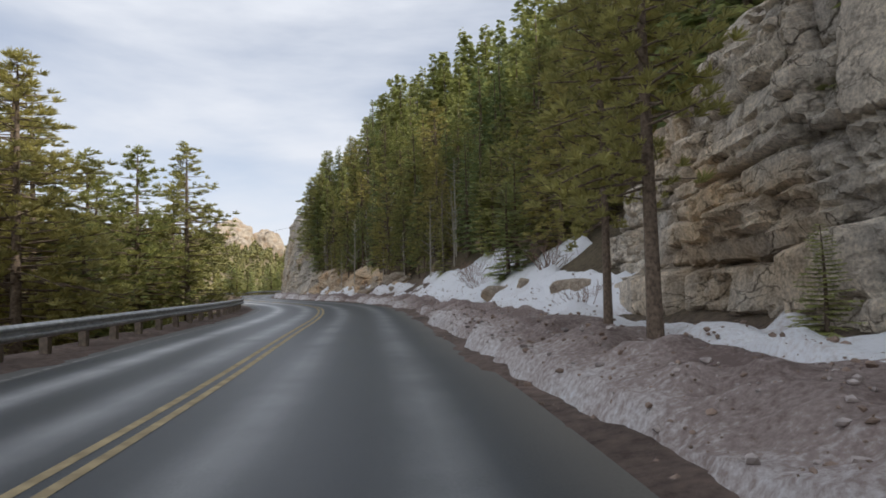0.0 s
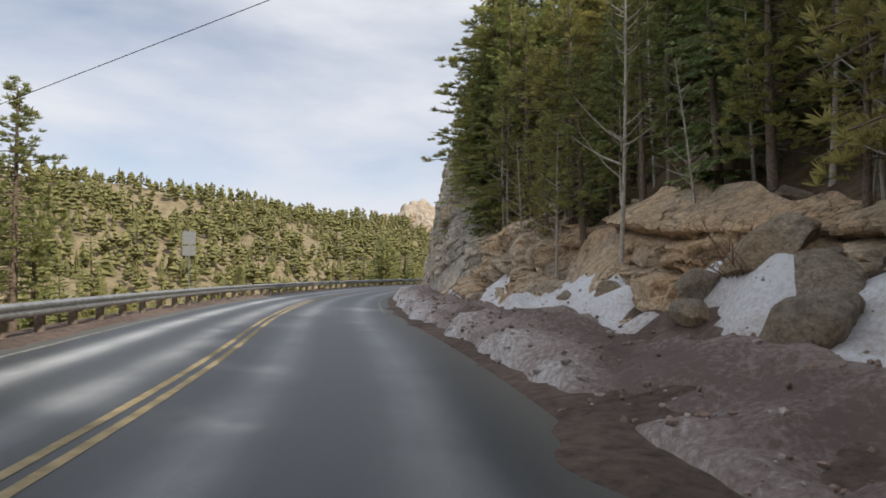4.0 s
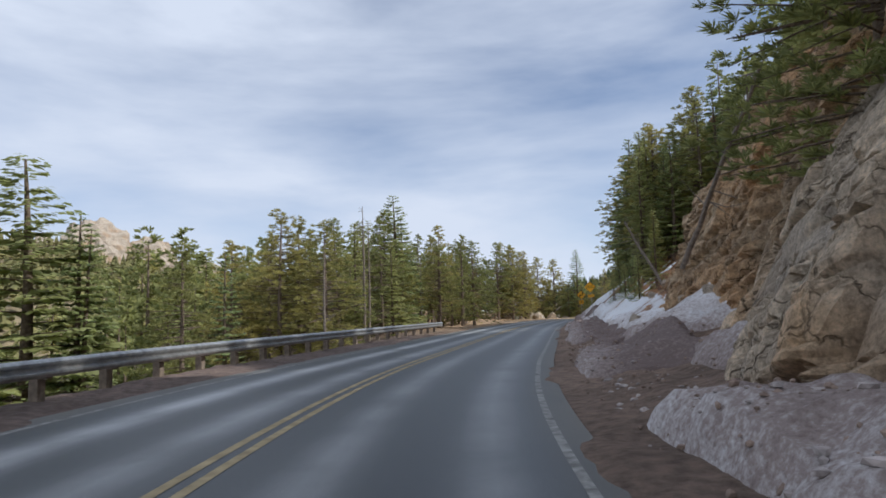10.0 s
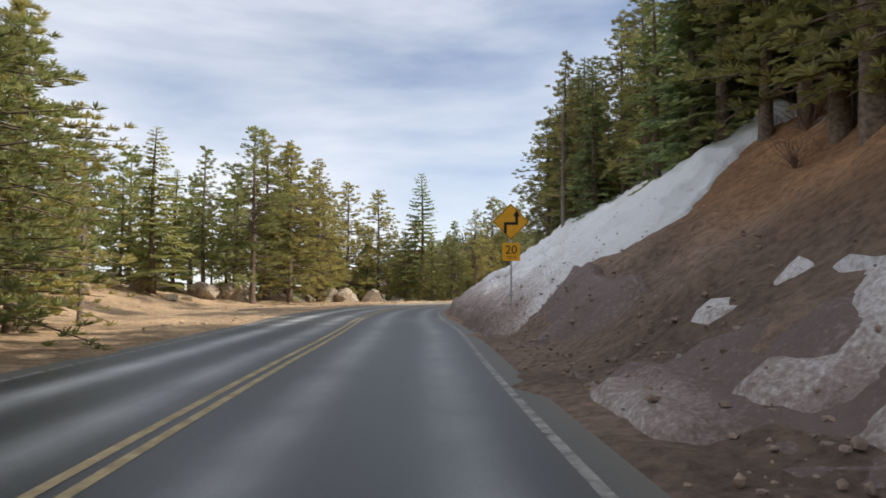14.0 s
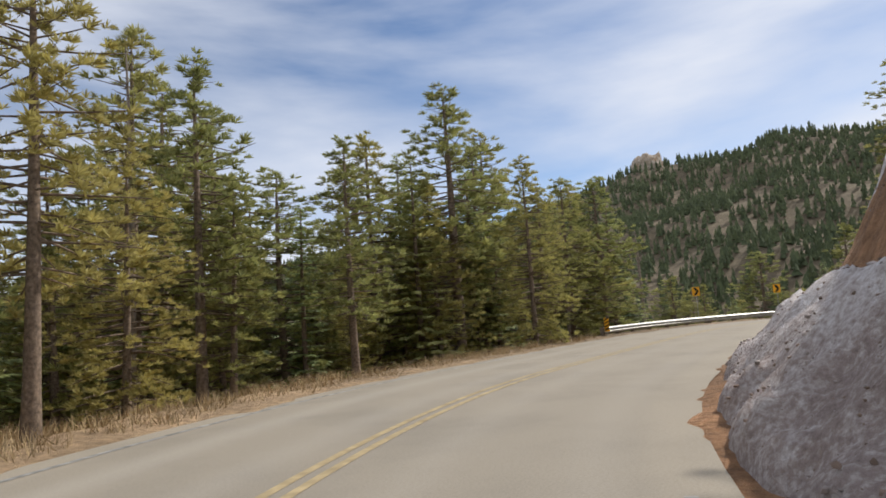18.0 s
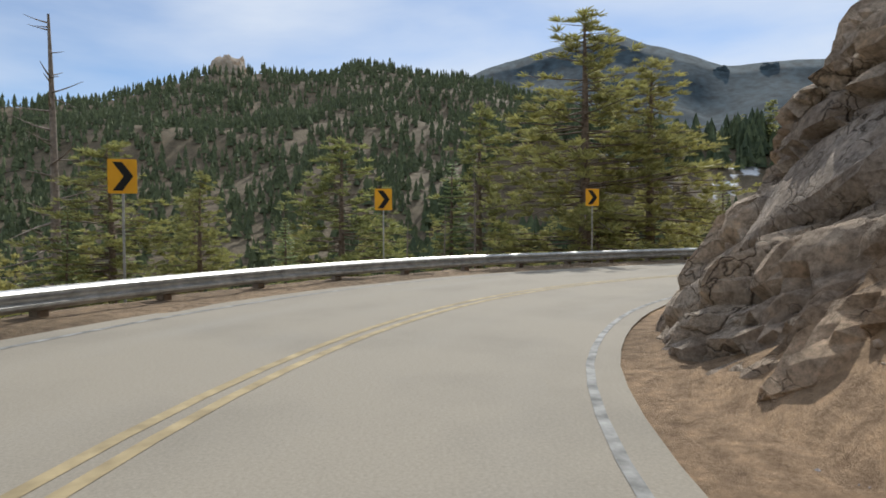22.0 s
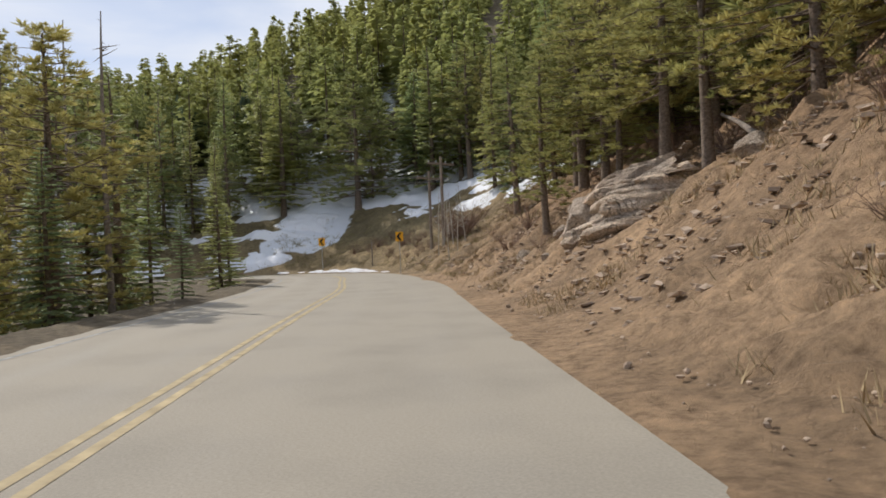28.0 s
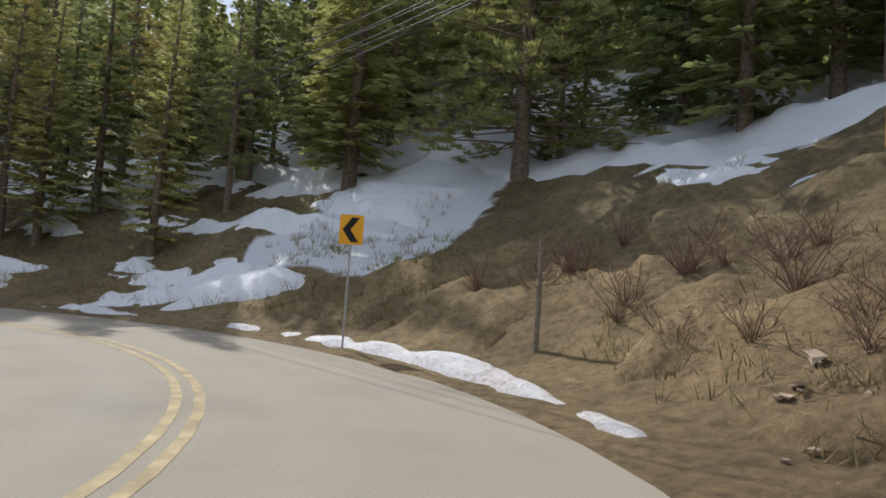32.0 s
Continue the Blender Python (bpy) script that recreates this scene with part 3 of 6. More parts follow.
for name, s0, s1, d0, d1, mat, label in (("centre_line", 0, 480, -0.17, -0.06, LINE_YELLOW, "faded double yellow centre line"), ("centre_line", 0, 480, 0.06, 0.17, LINE_YELLOW, "faded double yellow centre line"),
                                         ("edge_line", 112, 300, 3.5, 3.61, LINE_WHITE, "worn white edge line"), ("edge_line", 332, 350, 3.5, 3.61, LINE_WHITE, "worn white edge line"),
                                         ("edge_line", 0, 480, -3.5, -3.39, LINE_WHITE, "worn white edge line")):
    tagged(ribbon(name, s0, s1, d0, d1, 0.004, mat), label, "road marking", kind="structure")


def shoulder(side, label):
    """Loose earth that laps unevenly over the asphalt's edge."""
    ss, uu = np.arange(0, 480, 0.3), np.linspace(-0.5, 2.0, 15)
    S, U = np.meshgrid(ss, uu, indexing='ij')
    base = np.interp(S, *zip(*EDGE)) + 0.2 if side > 0 else np.full(S.shape, 3.95)
    D = (base + U) * side
    p = place(S, D)
    x, y = p[..., 0].ravel(), p[..., 1].ravel()
    lap = U + 0.28 * fractal(S / 2.2, S * 0 + side, 3, 61) + 0.12 * fractal(S / 0.6, U / 0.6, 2, 63)
    z = np.where(U > 1.6, height(x, y).reshape(S.shape) - 0.1 * (U - 1.6), -0.03 + 0.07 * smoothstep(lap, -0.25, 0.45) + np.maximum(height(x, y).reshape(S.shape), 0) * smoothstep(U, 0.3, 1.3) + 0.03 * fractal(S / 0.4, U / 0.4, 2, 64) * smoothstep(lap, -0.1, 0.5))
    p[..., 2] = z
    me = mesh_np("shoulder", p.reshape(-1, 3), grid_faces(len(ss), len(uu))[:, ::-1] if side > 0 else grid_faces(len(ss), len(uu)), SOIL, True)
    paint(me, "soil", soil_colour(S.ravel(), D.ravel(), x, y))
    paint(me, "snowy", np.zeros(S.size))
    tagged(new("shoulder", me), label, "ground", kind="structure")


shoulder(1, "gritty earth shoulder lapping over the asphalt edge")
shoulder(-1, "narrow gravel shoulder on the valley side")


def bank(s0, s1, d0, d1, rough, label, seed, step=0.18):
    """Clods and small runnels on a dirt bank, finer than the ground round it."""
    ss, uu = np.arange(s0, s1, step), np.arange(d0, d1, step)
    S, U = np.meshgrid(ss, uu, indexing='ij')
    D = U - 3.95 + np.interp(S, *zip(*EDGE)) + 0.2
    p = place(S, D)
    x, y = p[..., 0].ravel(), p[..., 1].ravel()
    rim = np.minimum(smoothstep(np.minimum(S - s0, s1 - S), 0, 2.5), smoothstep(np.minimum(U - d0, d1 - U), 0, 0.9)).ravel()
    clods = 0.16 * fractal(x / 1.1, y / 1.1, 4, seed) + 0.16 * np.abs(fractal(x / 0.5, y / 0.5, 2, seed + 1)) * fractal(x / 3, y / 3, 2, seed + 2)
    p[..., 2] = (height(x, y) - 0.2 + rim * (0.2 + rough * clods)).reshape(S.shape)
    me = mesh_np("ground", p.reshape(-1, 3), grid_faces(len(ss), len(uu))[:, ::-1], SOIL, True)
    # soil colour follows the clods: darker in hollows, lighter on raised ones
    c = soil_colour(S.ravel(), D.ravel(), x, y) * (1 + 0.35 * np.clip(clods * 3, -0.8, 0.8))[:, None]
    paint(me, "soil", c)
    paint(me, "snowy", np.zeros(S.size))
    tagged(new("ground", me), label, "ground", kind="structure")


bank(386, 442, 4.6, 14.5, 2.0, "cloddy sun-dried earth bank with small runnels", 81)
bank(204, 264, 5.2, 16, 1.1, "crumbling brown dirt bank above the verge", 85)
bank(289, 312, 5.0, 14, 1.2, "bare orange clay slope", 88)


# ---- cliff along the road ----
def courses(u, v, length, thick, seed):
    """Bedded rock: beds of uneven thickness cut by upright joints. Each block's own value, the place within it and the distance to its border."""
    def h(a, b, k):
        n = (a * 73856093 + b * 19349663 + (seed * 7 + k) * 83492791) & 0x7FFFFFFF
        n = ((n ^ (n >> 13)) * 1274126177) & 0x7FFFFFFF
        return ((n ^ (n >> 15)) & 0xFFFF) / 65535.0
    g = v / thick
    g = g + 0.28 * np.sin(g * 2.3 + seed)
    row = np.floor(g).astype(np.int64)
    fv = g - row
    w = u / (length * (0.55 + 0.9 * h(row, row * 0, 1))) + 7.3 * h(row, row * 0, 2)
    w = w + 0.3 * np.sin(w * 1.9 + row)
    col = np.floor(w).astype(np.int64)
    fu = w - col
    lean = (h(row, col, 6) - 0.5) * 0.5
    fu2 = np.clip(fu + lean * (fv - 0.5) * np.minimum(1, 4 * fu * (1 - fu)), 0, 1)
    gap = np.minimum(np.minimum(fu, 1 - fu) * length, np.minimum(fv, 1 - fv) * thick)
    return h(row, col, 3), (fu2 - 0.5) * (h(row, col, 4) - 0.5), (fv - 0.5) * (h(row, col, 5) - 0.25), gap, h(row, col, 7)


def cliff(name, s0, s1, toe, top, leans, mat, label, seed=1, step=0.13, depth=1.0, block=1.0, dip=0.3):
    """A rock face: toe and top are rows of (station, distance) and (station, height); leans of (station, metres back for each metre up); dip is the fall of its beds."""
    ss = np.arange(s0, s1, step)
    tops = np.interp(ss, *zip(*top)) * (1 + 0.16 * fractal(ss / 2.6, ss * 0 + seed, 3, seed + 12))
    nv = int(tops.max() / step) + 1
    V = np.linspace(0, 1, nv)
    S = np.repeat(ss[:, None], nv, 1)
    ends = np.clip(np.minimum(ss - s0, s1 - ss) / 5, 0, 1)[:, None]
    Zh = tops[:, None] * V[None] * (0.35 + 0.65 * ends)
    bend = fractal(S / 6, Zh / 4, 3, seed)
    bed = Zh + dip * S + 0.22 * bend
    joint = S - 0.15 * Zh + 0.25 * fractal(S / 4, Zh / 3, 2, seed + 3)
    a, au, av, ga, whole = courses(joint, bed, 4.2 * block, 2.3 * block, seed)
    b, bu, bv, gb, whole2 = courses(joint + 0.12 * bend, bed + 0.1 * fractal(S / 1.5, Zh / 1.5, 2, seed + 4), 1.5 * block, 0.72 * block, seed + 1)
    c, cu, cv, gc, _ = courses(joint, bed + 0.06 * fractal(S / 0.7, Zh / 0.7, 2, seed + 6), 0.55, 0.3, seed + 2)
    broken = smoothstep(whole + 0.35 * fractal(S / 5, Zh / 5, 2, seed + 9), 0.1, 0.2)
    crumbly = broken * smoothstep(whole2 + 0.3 * fractal(S / 3, Zh / 3, 2, seed + 10), 0.4, 0.5)
    out = depth * (0.8 * (a - 0.5) + 0.5 * au + 0.4 * av)
    out += depth * broken * (0.6 * (b - 0.5) + 0.4 * bu + 0.45 * bv)
    out += depth * crumbly * (0.35 * (c - 0.5) + 0.16 * cu + 0.2 * cv)
    out -= 0.34 * np.exp(-(ga / 0.06) ** 2) + 0.22 * broken * np.exp(-(gb / 0.05) ** 2) + 0.06 * crumbly * np.exp(-(gc / 0.05) ** 2)
    out += 0.03 * fractal(S / 0.4, Zh / 0.4, 2, seed + 8) + 0.4 * fractal(S / 9, Zh / 7, 2, seed + 5)
    D = np.interp(ss, *zip(*toe))[:, None] + np.interp(ss, *zip(*leans))[:, None] * Zh + 0.5 * smoothstep(V, 0.75, 1)[None] * tops[:, None] * 0.5 - out * smoothstep(Zh, -0.6, 1.2) + 2.2 * (1 - ends)
    D = np.maximum(D, np.interp(ss, *zip(*EDGE))[:, None] + 0.5)
    v = place(S, D)
    v[..., 2] = Zh - 0.4
    me = mesh_np(name, v.reshape(-1, 3), grid_faces(len(ss), nv)[:, ::-1], mat, False)
    paint(me, "tone", (0.25 * a + 0.45 * np.where(broken > 0.5, b, a) + 0.3 * np.where(crumbly > 0.5, c, b)).ravel())
    return tagged(new(name, me), label, "cliff", kind="structure")


TOE = [(114, 7.5), (124, 6.2), (135, 5.7), (163, 5.2), (172, 4.8), (178, 4.7), (186, 5.0), (194, 6.2), (200, 7.6), (206, 9.6)]
TOP = [(114, 2.5), (122, 4.5), (130, 9), (138, 13.5), (150, 15), (160, 13), (172, 11), (182, 10.5), (194, 9), (206, 5)]
LEAN = [(114, 0.7), (124, 0.25), (150, 0.1), (164, 0.2), (172, 0.42), (178, 0.55), (192, 0.6), (206, 0.9)]
cliff("rock_face", 114, 160, TOE, TOP, LEAN, CLIFF, "grey blocky road-cut cliff with dark cracks and ledges", 3, 0.09, depth=0.5, block=0.9)
cliff("rock_face", 151, 201, TOE, TOP, LEAN, TAN_CLIFF, "tan and orange bedded road-cut cliff with deep joints", 5, 0.1, depth=0.6, block=1.25)
cliff("rock_face", 184, 231, [(184, 8.4), (191, 7.6), (203, 7.4), (214, 7.6), (222, 8.3), (231, 10.8)], [(184, 8), (194, 11), (205, 11.5), (214, 10), (222, 7), (231, 3)], [(184, 0.6), (194, 0.5), (205, 0.42), (214, 0.5), (222, 0.7), (231, 0.95)], BANK, "crumbling tan and orange rock slope with ledges", 19, 0.11, depth=0.65, block=0.75, dip=0.42)
cliff("rock_face", 331, 364, [(331, 5.0), (336, 3.9), (339, 3.4), (341, 3.3), (344, 3.0), (350, 3.0), (354, 3.5), (358, 5.0), (364, 8.2)], [(331, 3), (336, 4), (338.5, 5.4), (341.5, 6), (345, 4.5), (348, 4), (352, 4), (357, 4.5), (364, 3)], [(331, 1.3), (335.5, 1.0), (338.5, 0.68), (341.5, 0.6), (344.5, 1.0), (348, 1.0), (352, 1.0), (364, 1.0)], PALE_ROCK, "crumbling dry tan rock cut on the inside of the bend", 16, depth=0.42, block=0.5)
cliff("rock_face", 43, 68, [(43, 10.5), (49, 8.9), (55, 8.8), (60, 10), (68, 12)], [(43, 6), (48, 8), (55, 9), (61, 7), (68, 4)], [(43, 0.16), (68, 0.3)], CLIFF, "tall layered tan outcrop among trees", 8, 0.1, depth=0.8, block=1.0, dip=0.05)
cliff("rock_face", 88, 121, [(88, 8.0), (96, 7.0), (106, 6.5), (114, 6.4), (121, 6.4)], [(88, 1.5), (94, 2.8), (104, 3.6), (112, 3.4), (121, 4.2)], [(88, 0.75), (108, 0.55), (121, 0.5)], TAN_CLIFF, "layered tan slabs below the wood with snow between them", 33, 0.1, depth=1.0, block=0.8, dip=-0.12)
cliff("rock_face", 364, 391, [(364, 10), (372, 9.8), (377, 7.9), (384, 6.6), (391, 7.0)], [(364, 5), (372, 8), (380, 7), (391, 4)], [(364, 0.85), (391, 0.95)], PALE_ROCK, "broken pale rock slope above a dirt pullout", 12, depth=0.75, block=0.5)
cliff("rock_face", 402, 418, [(402, 6.2), (409, 5.5), (418, 7.2)], [(402, 2), (409, 4.6), (418, 2.5)], [(402, 0.75), (418, 0.8)], PALE_ROCK, "pale fractured ledge jutting from the dry bank", 27, 0.09, depth=0.75, block=0.5, dip=0.15)


# ---- snow banks ----
SNOWS = []


def snow_top(spec, S, D):
    """Cover (above 0 where snow lies), thickness and drift noise of one snow field."""
    s0, s1, d0, d1, cover, thick, seed = spec
    n1 = fractal(S / 3.2, D / 2.2, 4, seed)
    rim = np.minimum(smoothstep(np.minimum(S - s0, s1 - S), 0, 3), smoothstep(np.minimum(D - np.maximum(d0, np.interp(S, *zip(*EDGE)) + 0.1), d1 - D), -0.1, 0.6))
    t = cover - 0.5 + 0.55 * n1 + (rim - 1) * 1.2
    lump = 0.15 * fractal(S / 0.9, D / 0.9, 3, seed + 4) * thick ** 0.5 + 0.1 * fractal(S / 0.42, D / 0.42, 3, seed + 7)
    return t, np.clip(t, -0.2, 0.6) / 0.6 * thick + lump, n1


def snow_level(s, d):
    """Depth of the snow over the ground at arrays of places."""
    out = np.zeros(len(s))
    for spec in SNOWS:
        t, top, _ = snow_top(spec, s, d)
        inside = (s > spec[0]) & (s < spec[1]) & (d > spec[2]) & (d < spec[3]) & (t > 0)
        out = np.where(inside, np.maximum(out, top), out)
    return out


def snow(s0, s1, d0, d1, cover, thick, dirt, seed, label, step=0.2):
    ss, dd = np.arange(s0, s1, step), np.arange(d0, d1, step)
    S, D = [a.ravel() for a in np.meshgrid(ss, dd, indexing='ij')]
    SNOWS.append((s0, s1, d0, d1, cover, thick, seed))
    t, top, n1 = snow_top(SNOWS[-1], S, D)
    p = place(S, D)
    z = height(p[:, 0], p[:, 1])
    f = grid_faces(len(ss), len(dd))
    f = f[(t[f] > -0.12).any(1)]
    used = np.unique(f)
    remap = np.full(len(S), -1)
    remap[used] = np.arange(len(used))
    v = np.stack([p[:, 0], p[:, 1], z + np.where(t > -0.02, top, -0.25)], -1)[used]
    me = mesh_np("snow_bank", v, remap[f][:, ::-1], SNOW, True)
    dr = np.interp(D - np.interp(S, *zip(*EDGE)) + 3.75, [4.0, 5.6, 7.5, 10], dirt) + 0.3 * np.clip(-n1, 0, 1) + 0.15 * np.clip(-fractal(S / 0.9, D / 0.9, 3, seed + 4), 0, 1)
    paint(me, "dirt", np.clip(dr, 0, 1)[used])
    return tagged(new("snow_bank", me), label, "snow", kind="stuff")


snow(34, 116, 3.95, 6.9, 0.95, 0.34, (0.34, 0.9, 0.5, 0.2), 21, "ploughed ridge of gritty pinkish snow beside the asphalt", 0.16)
snow(64, 84, 6.2, 11.8, 1.0, 0.45, (0.3, 0.12, 0.0, 0.0), 36, "broad clean snow slope below the wood")
snow(86, 118, 5.8, 8.6, 0.85, 0.45, (0.55, 0.3, 0.15, 0.1), 38, "patchy snow between the rock slabs")
snow(36, 90, 6.0, 10, 0.92, 0.42, (0.4, 0.22, 0.05, 0.0), 22, "clean snow lying on the slope below the trees")
snow(108, 190, 3.95, 6.8, 0.85, 0.42, (0.3, 0.75, 0.5, 0.3), 23, "dirty ploughed snow along the foot of the cliff", 0.16)
snow(183, 208, 5.6, 9.4, 0.88, 0.3, (0.9, 0.85, 0.4, 0.25), 24, "patchy grey snow below a crumbling bank")
snow(204, 229, 6.3, 9.6, 0.95, 0.32, (0.9, 0.7, 0.25, 0.0), 39, "broad snow at the foot of the dirt bank")
snow(219, 244, 6.6, 9.8, 1.15, 0.4, (0.5, 0.5, 0.08, 0.0), 25, "broad clean snowfield beside the warning sign")
snow(234, 253, 5.0, 7.8, 0.98, 0.45, (0.7, 0.5, 0.1, 0.0), 31, "clean snow below the clay bank")
snow(190, 262, 3.95, 7.0, 0.8, 0.34, (0.5, 1.0, 0.85, 0.6), 26, "brown gritty snow mixed with road gravel")
snow(208, 246, 8.6, 19, 0.47, 0.3, (0.2, 0.1, 0.05, 0.0), 34, "streaks of snow in the gullies of the dirt bank")
snow(296, 322, 3.2, 5.8, 1.02, 0.42, (0.62, 0.42, 0.25, 0.2), 33, "ploughed snowbank below a bare clay slope", 0.14)
snow(286, 301, 3.2, 8.2, 0.95, 0.45, (0.8, 0.5, 0.2, 0.1), 37, "dirty snow slope before the clay cut", 0.14)
snow(258, 293, 3.1, 13.5, 1.05, 0.6, (0.95, 0.36, 0.02, 0.0), 27, "high ploughed snowbank with a sooty foot on the inside of the bend", 0.13)
snow(308, 330, 3.5, 15, 0.82, 0.38, (0.34, 0.26, 0.18, 0.12), 28, "sunlit melting snow on a steep bank", 0.15)
snow(315, 336, 3.6, 6.4, 0.7, 0.2, (0.4, 0.3, 0.2, 0.2), 40, "last melting snow before the rock cut", 0.15)
snow(442, 470, 4.2, 11, 0.6, 0.4, (0.25, 0.1, 0.0, 0.0), 35, "shaded snow beyond the bend")
snow(430, 466, 3.5, 4.8, 0.6, 0.16, (0.3, 0.2, 0.1, 0.1), 29, "thin snow at the edge of the bend")
snow(424, 470, 10.8, 26, 0.56, 0.4, (0.3, 0.2, 0.05, 0.0), 30, "snow patches in the shade of the wood")


# ---- trees ----
def spruce(seed, h, r, bare=0.08, thin=1.0, coarse=1.0):
    rng = np.random.default_rng(seed)
    zs, z = [], h * bare
    while z < h * 0.985:
        zs.append(z)
        z += (0.2 + 0.24 * (1 - z / h)) * (h / 11) ** 0.5
    V, F, k = [], [], 0
    limbs = []
    for z in zs:
        q = 1 - z / h
        reach = r * (q ** 0.72) * (0.55 + 0.45 * min(1, (z / h - bare) / 0.12 + 0.25))
        for b in range(int(6 + 5 * q + rng.random())):
            if rng.random() > thin:
                continue
            a, length = rng.uniform(0, 6.283), reach * rng.uniform(0.6, 1.12) + 0.08
            droop = rng.uniform(0.05, 0.4) * q - 0.25 * (1 - q)
            out = np.array([math.cos(a), math.sin(a), 0])
            side = np.array([-out[1], out[0], 0])
            n = max(3, int(length / (0.105 if coarse < 1 else 0.062) * coarse))
            if length > 0.9 and rng.random() < 0.5:
                limbs.append((z, out, length, droop))
            for i in range(n):
                t = (i + rng.random()) / n
                t = 0.18 + 0.82 * t
                base = out * length * t + np.array([0, 0, z - droop * length * t ** 1.6 + 0.12 * length * max(0, t - 0.8)])
                sgn = 1 if i % 2 else -1
                l = (0.34 + 0.26 * length * (1 - 0.6 * t)) * rng.uniform(0.7, 1.2) * (0.62 if coarse < 1 else 0.47) / coarse ** 0.6
                tip = base + out * l * 0.75 + side * sgn * l * rng.uniform(0.35, 0.9) + np.array([0, 0, -l * rng.uniform(0.05, 0.55)])
                m = (base + tip) / 2
                w = (out * 0.5 - side * sgn * 0.5) * l * 0.4 / coarse ** 0.35 + np.array([0, 0, rng.uniform(-0.16, 0.16) * l])
                V += [base, m + w, tip, m - w]
                F += [(k, k + 1, k + 2), (k, k + 2, k + 3)]
                k += 4
    return np.array(V), np.array(F), limbs


def pine(seed, h, r, bare=0.3, dense=1.0, blades=24, fat=0.115, small=0.56):
    rng = np.random.default_rng(seed)
    V, F, k, limbs = [], [], 0, []
    nb = int(100 * dense)
    for b in range(nb):
        zf = bare + (1 - bare) * (b + rng.random()) / nb
        q = (1 - zf) / (1 - bare)
        z = h * zf
        length = r * (0.3 + 0.75 * math.sin(math.pi * min(1, 0.22 + 0.78 * q) * 0.62)) * rng.uniform(0.55, 1.15) * (0.25 + 0.75 * min(1, q * 2.2))
        a = rng.uniform(0, 6.283)
        out = np.array([math.cos(a), math.sin(a), 0])
        lift = rng.uniform(-0.1, 0.35) - 0.25 * q
        limbs.append((z, out, length, -lift))
        for t in np.linspace(0.4, 1.0, max(2, int(length / 0.27))):
            c = out * length * t + np.array([0, 0, z + lift * length * t]) + rng.normal(0, 0.13, 3) * (0.4 + length * 0.25)
            size = rng.uniform(0.22, 0.38) * small
            for j in range(blades):
                d = rng.normal(0, 1, 3)
                d[2] = abs(d[2]) * 0.7 + 0.1
                d = d / np.linalg.norm(d) + out * 0.35
                w = np.cross(d, rng.normal(0, 1, 3))
                w = w / (np.linalg.norm(w) + 1e-6) * size * fat
                V += [c - w * 0.5, c + d * size * 0.6 + w, c + d * size * 1.25, c + d * size * 0.6 - w]
                F += [(k, k + 1, k + 2), (k, k + 2, k + 3)]
                k += 4
    return np.array(V), np.array(F), limbs


def trunk_mesh(h, r, limbs, mat, seed, limb_r=0.022):
    rng = np.random.default_rng(seed + 99)
    bend = rng.normal(0, 0.012 * h, 2)
    zz = np.linspace(-0.35, h * 0.97, 9)
    q = np.clip(zz / h, 0, 1)
    pts = np.stack([bend[0] * q * (1 - q) * 2, bend[1] * q * (1 - q) * 2, zz], -1)
    pieces = [tube(pts, r * (1 - q) ** 0.8 + 0.012 + 0.25 * r * np.exp(-np.maximum(zz, 0) * 2.5), 9)]
    for z, out, length, droop in limbs:
        t = np.array([0, 0.5, 1.0])
        p = out[None] * (length * t)[:, None]
        p[:, 2] = z - droop * length * t ** 1.4
        pieces.append(tube(p, limb_r * np.array([1, 0.7, 0.3]) * (0.6 + length * 0.35), 4))
    v, f = merged(pieces)
    return mesh_np("trunk", v, f, mat, True)


def tree_kind(name, label, crown, h, r, mat, bark, seed):
    v, f, limbs = crown
    root = new(name)
    tagged(root, label, "tree")
    part("trunk", trunk_mesh(h, r, limbs, bark, seed), bark, root)
    part("crown", mesh_np("crown", v, f, mat), mat, root)
    return root


SPRUCE_LABEL = "dense dark green spruce on the hillside"
PINE_LABEL = "open olive-green pine with clumped needles"
SPRUCES = [tree_kind("spruce_tree", SPRUCE_LABEL, spruce(i, 10, w, 0.04 + 0.015 * i), 10, 0.15, NEEDLES, BARK, i) for i, w in enumerate((1.9, 1.6, 2.2, 1.4, 1.75))]
PINES = [tree_kind("pine_tree", PINE_LABEL, pine(20 + i, 10, w, b, n), 10, 0.16, PINE, BARK, 20 + i) for i, (w, b, n) in enumerate(((2.3, 0.16, 1.4), (1.9, 0.28, 1.1), (2.5, 0.08, 1.6), (1.6, 0.2, 1.1)))]


def snag_limbs(seed, h, n, reach):
    rng = np.random.default_rng(seed)
    out = []
    for i in range(n):
        a, z = rng.uniform(0, 6.283), h * rng.uniform(0.25, 0.95)
        out.append((z, np.array([math.cos(a), math.sin(a), 0]), reach * rng.uniform(0.3, 1) * (1.2 - z / h), rng.uniform(-0.5, 0.45)))
    return out


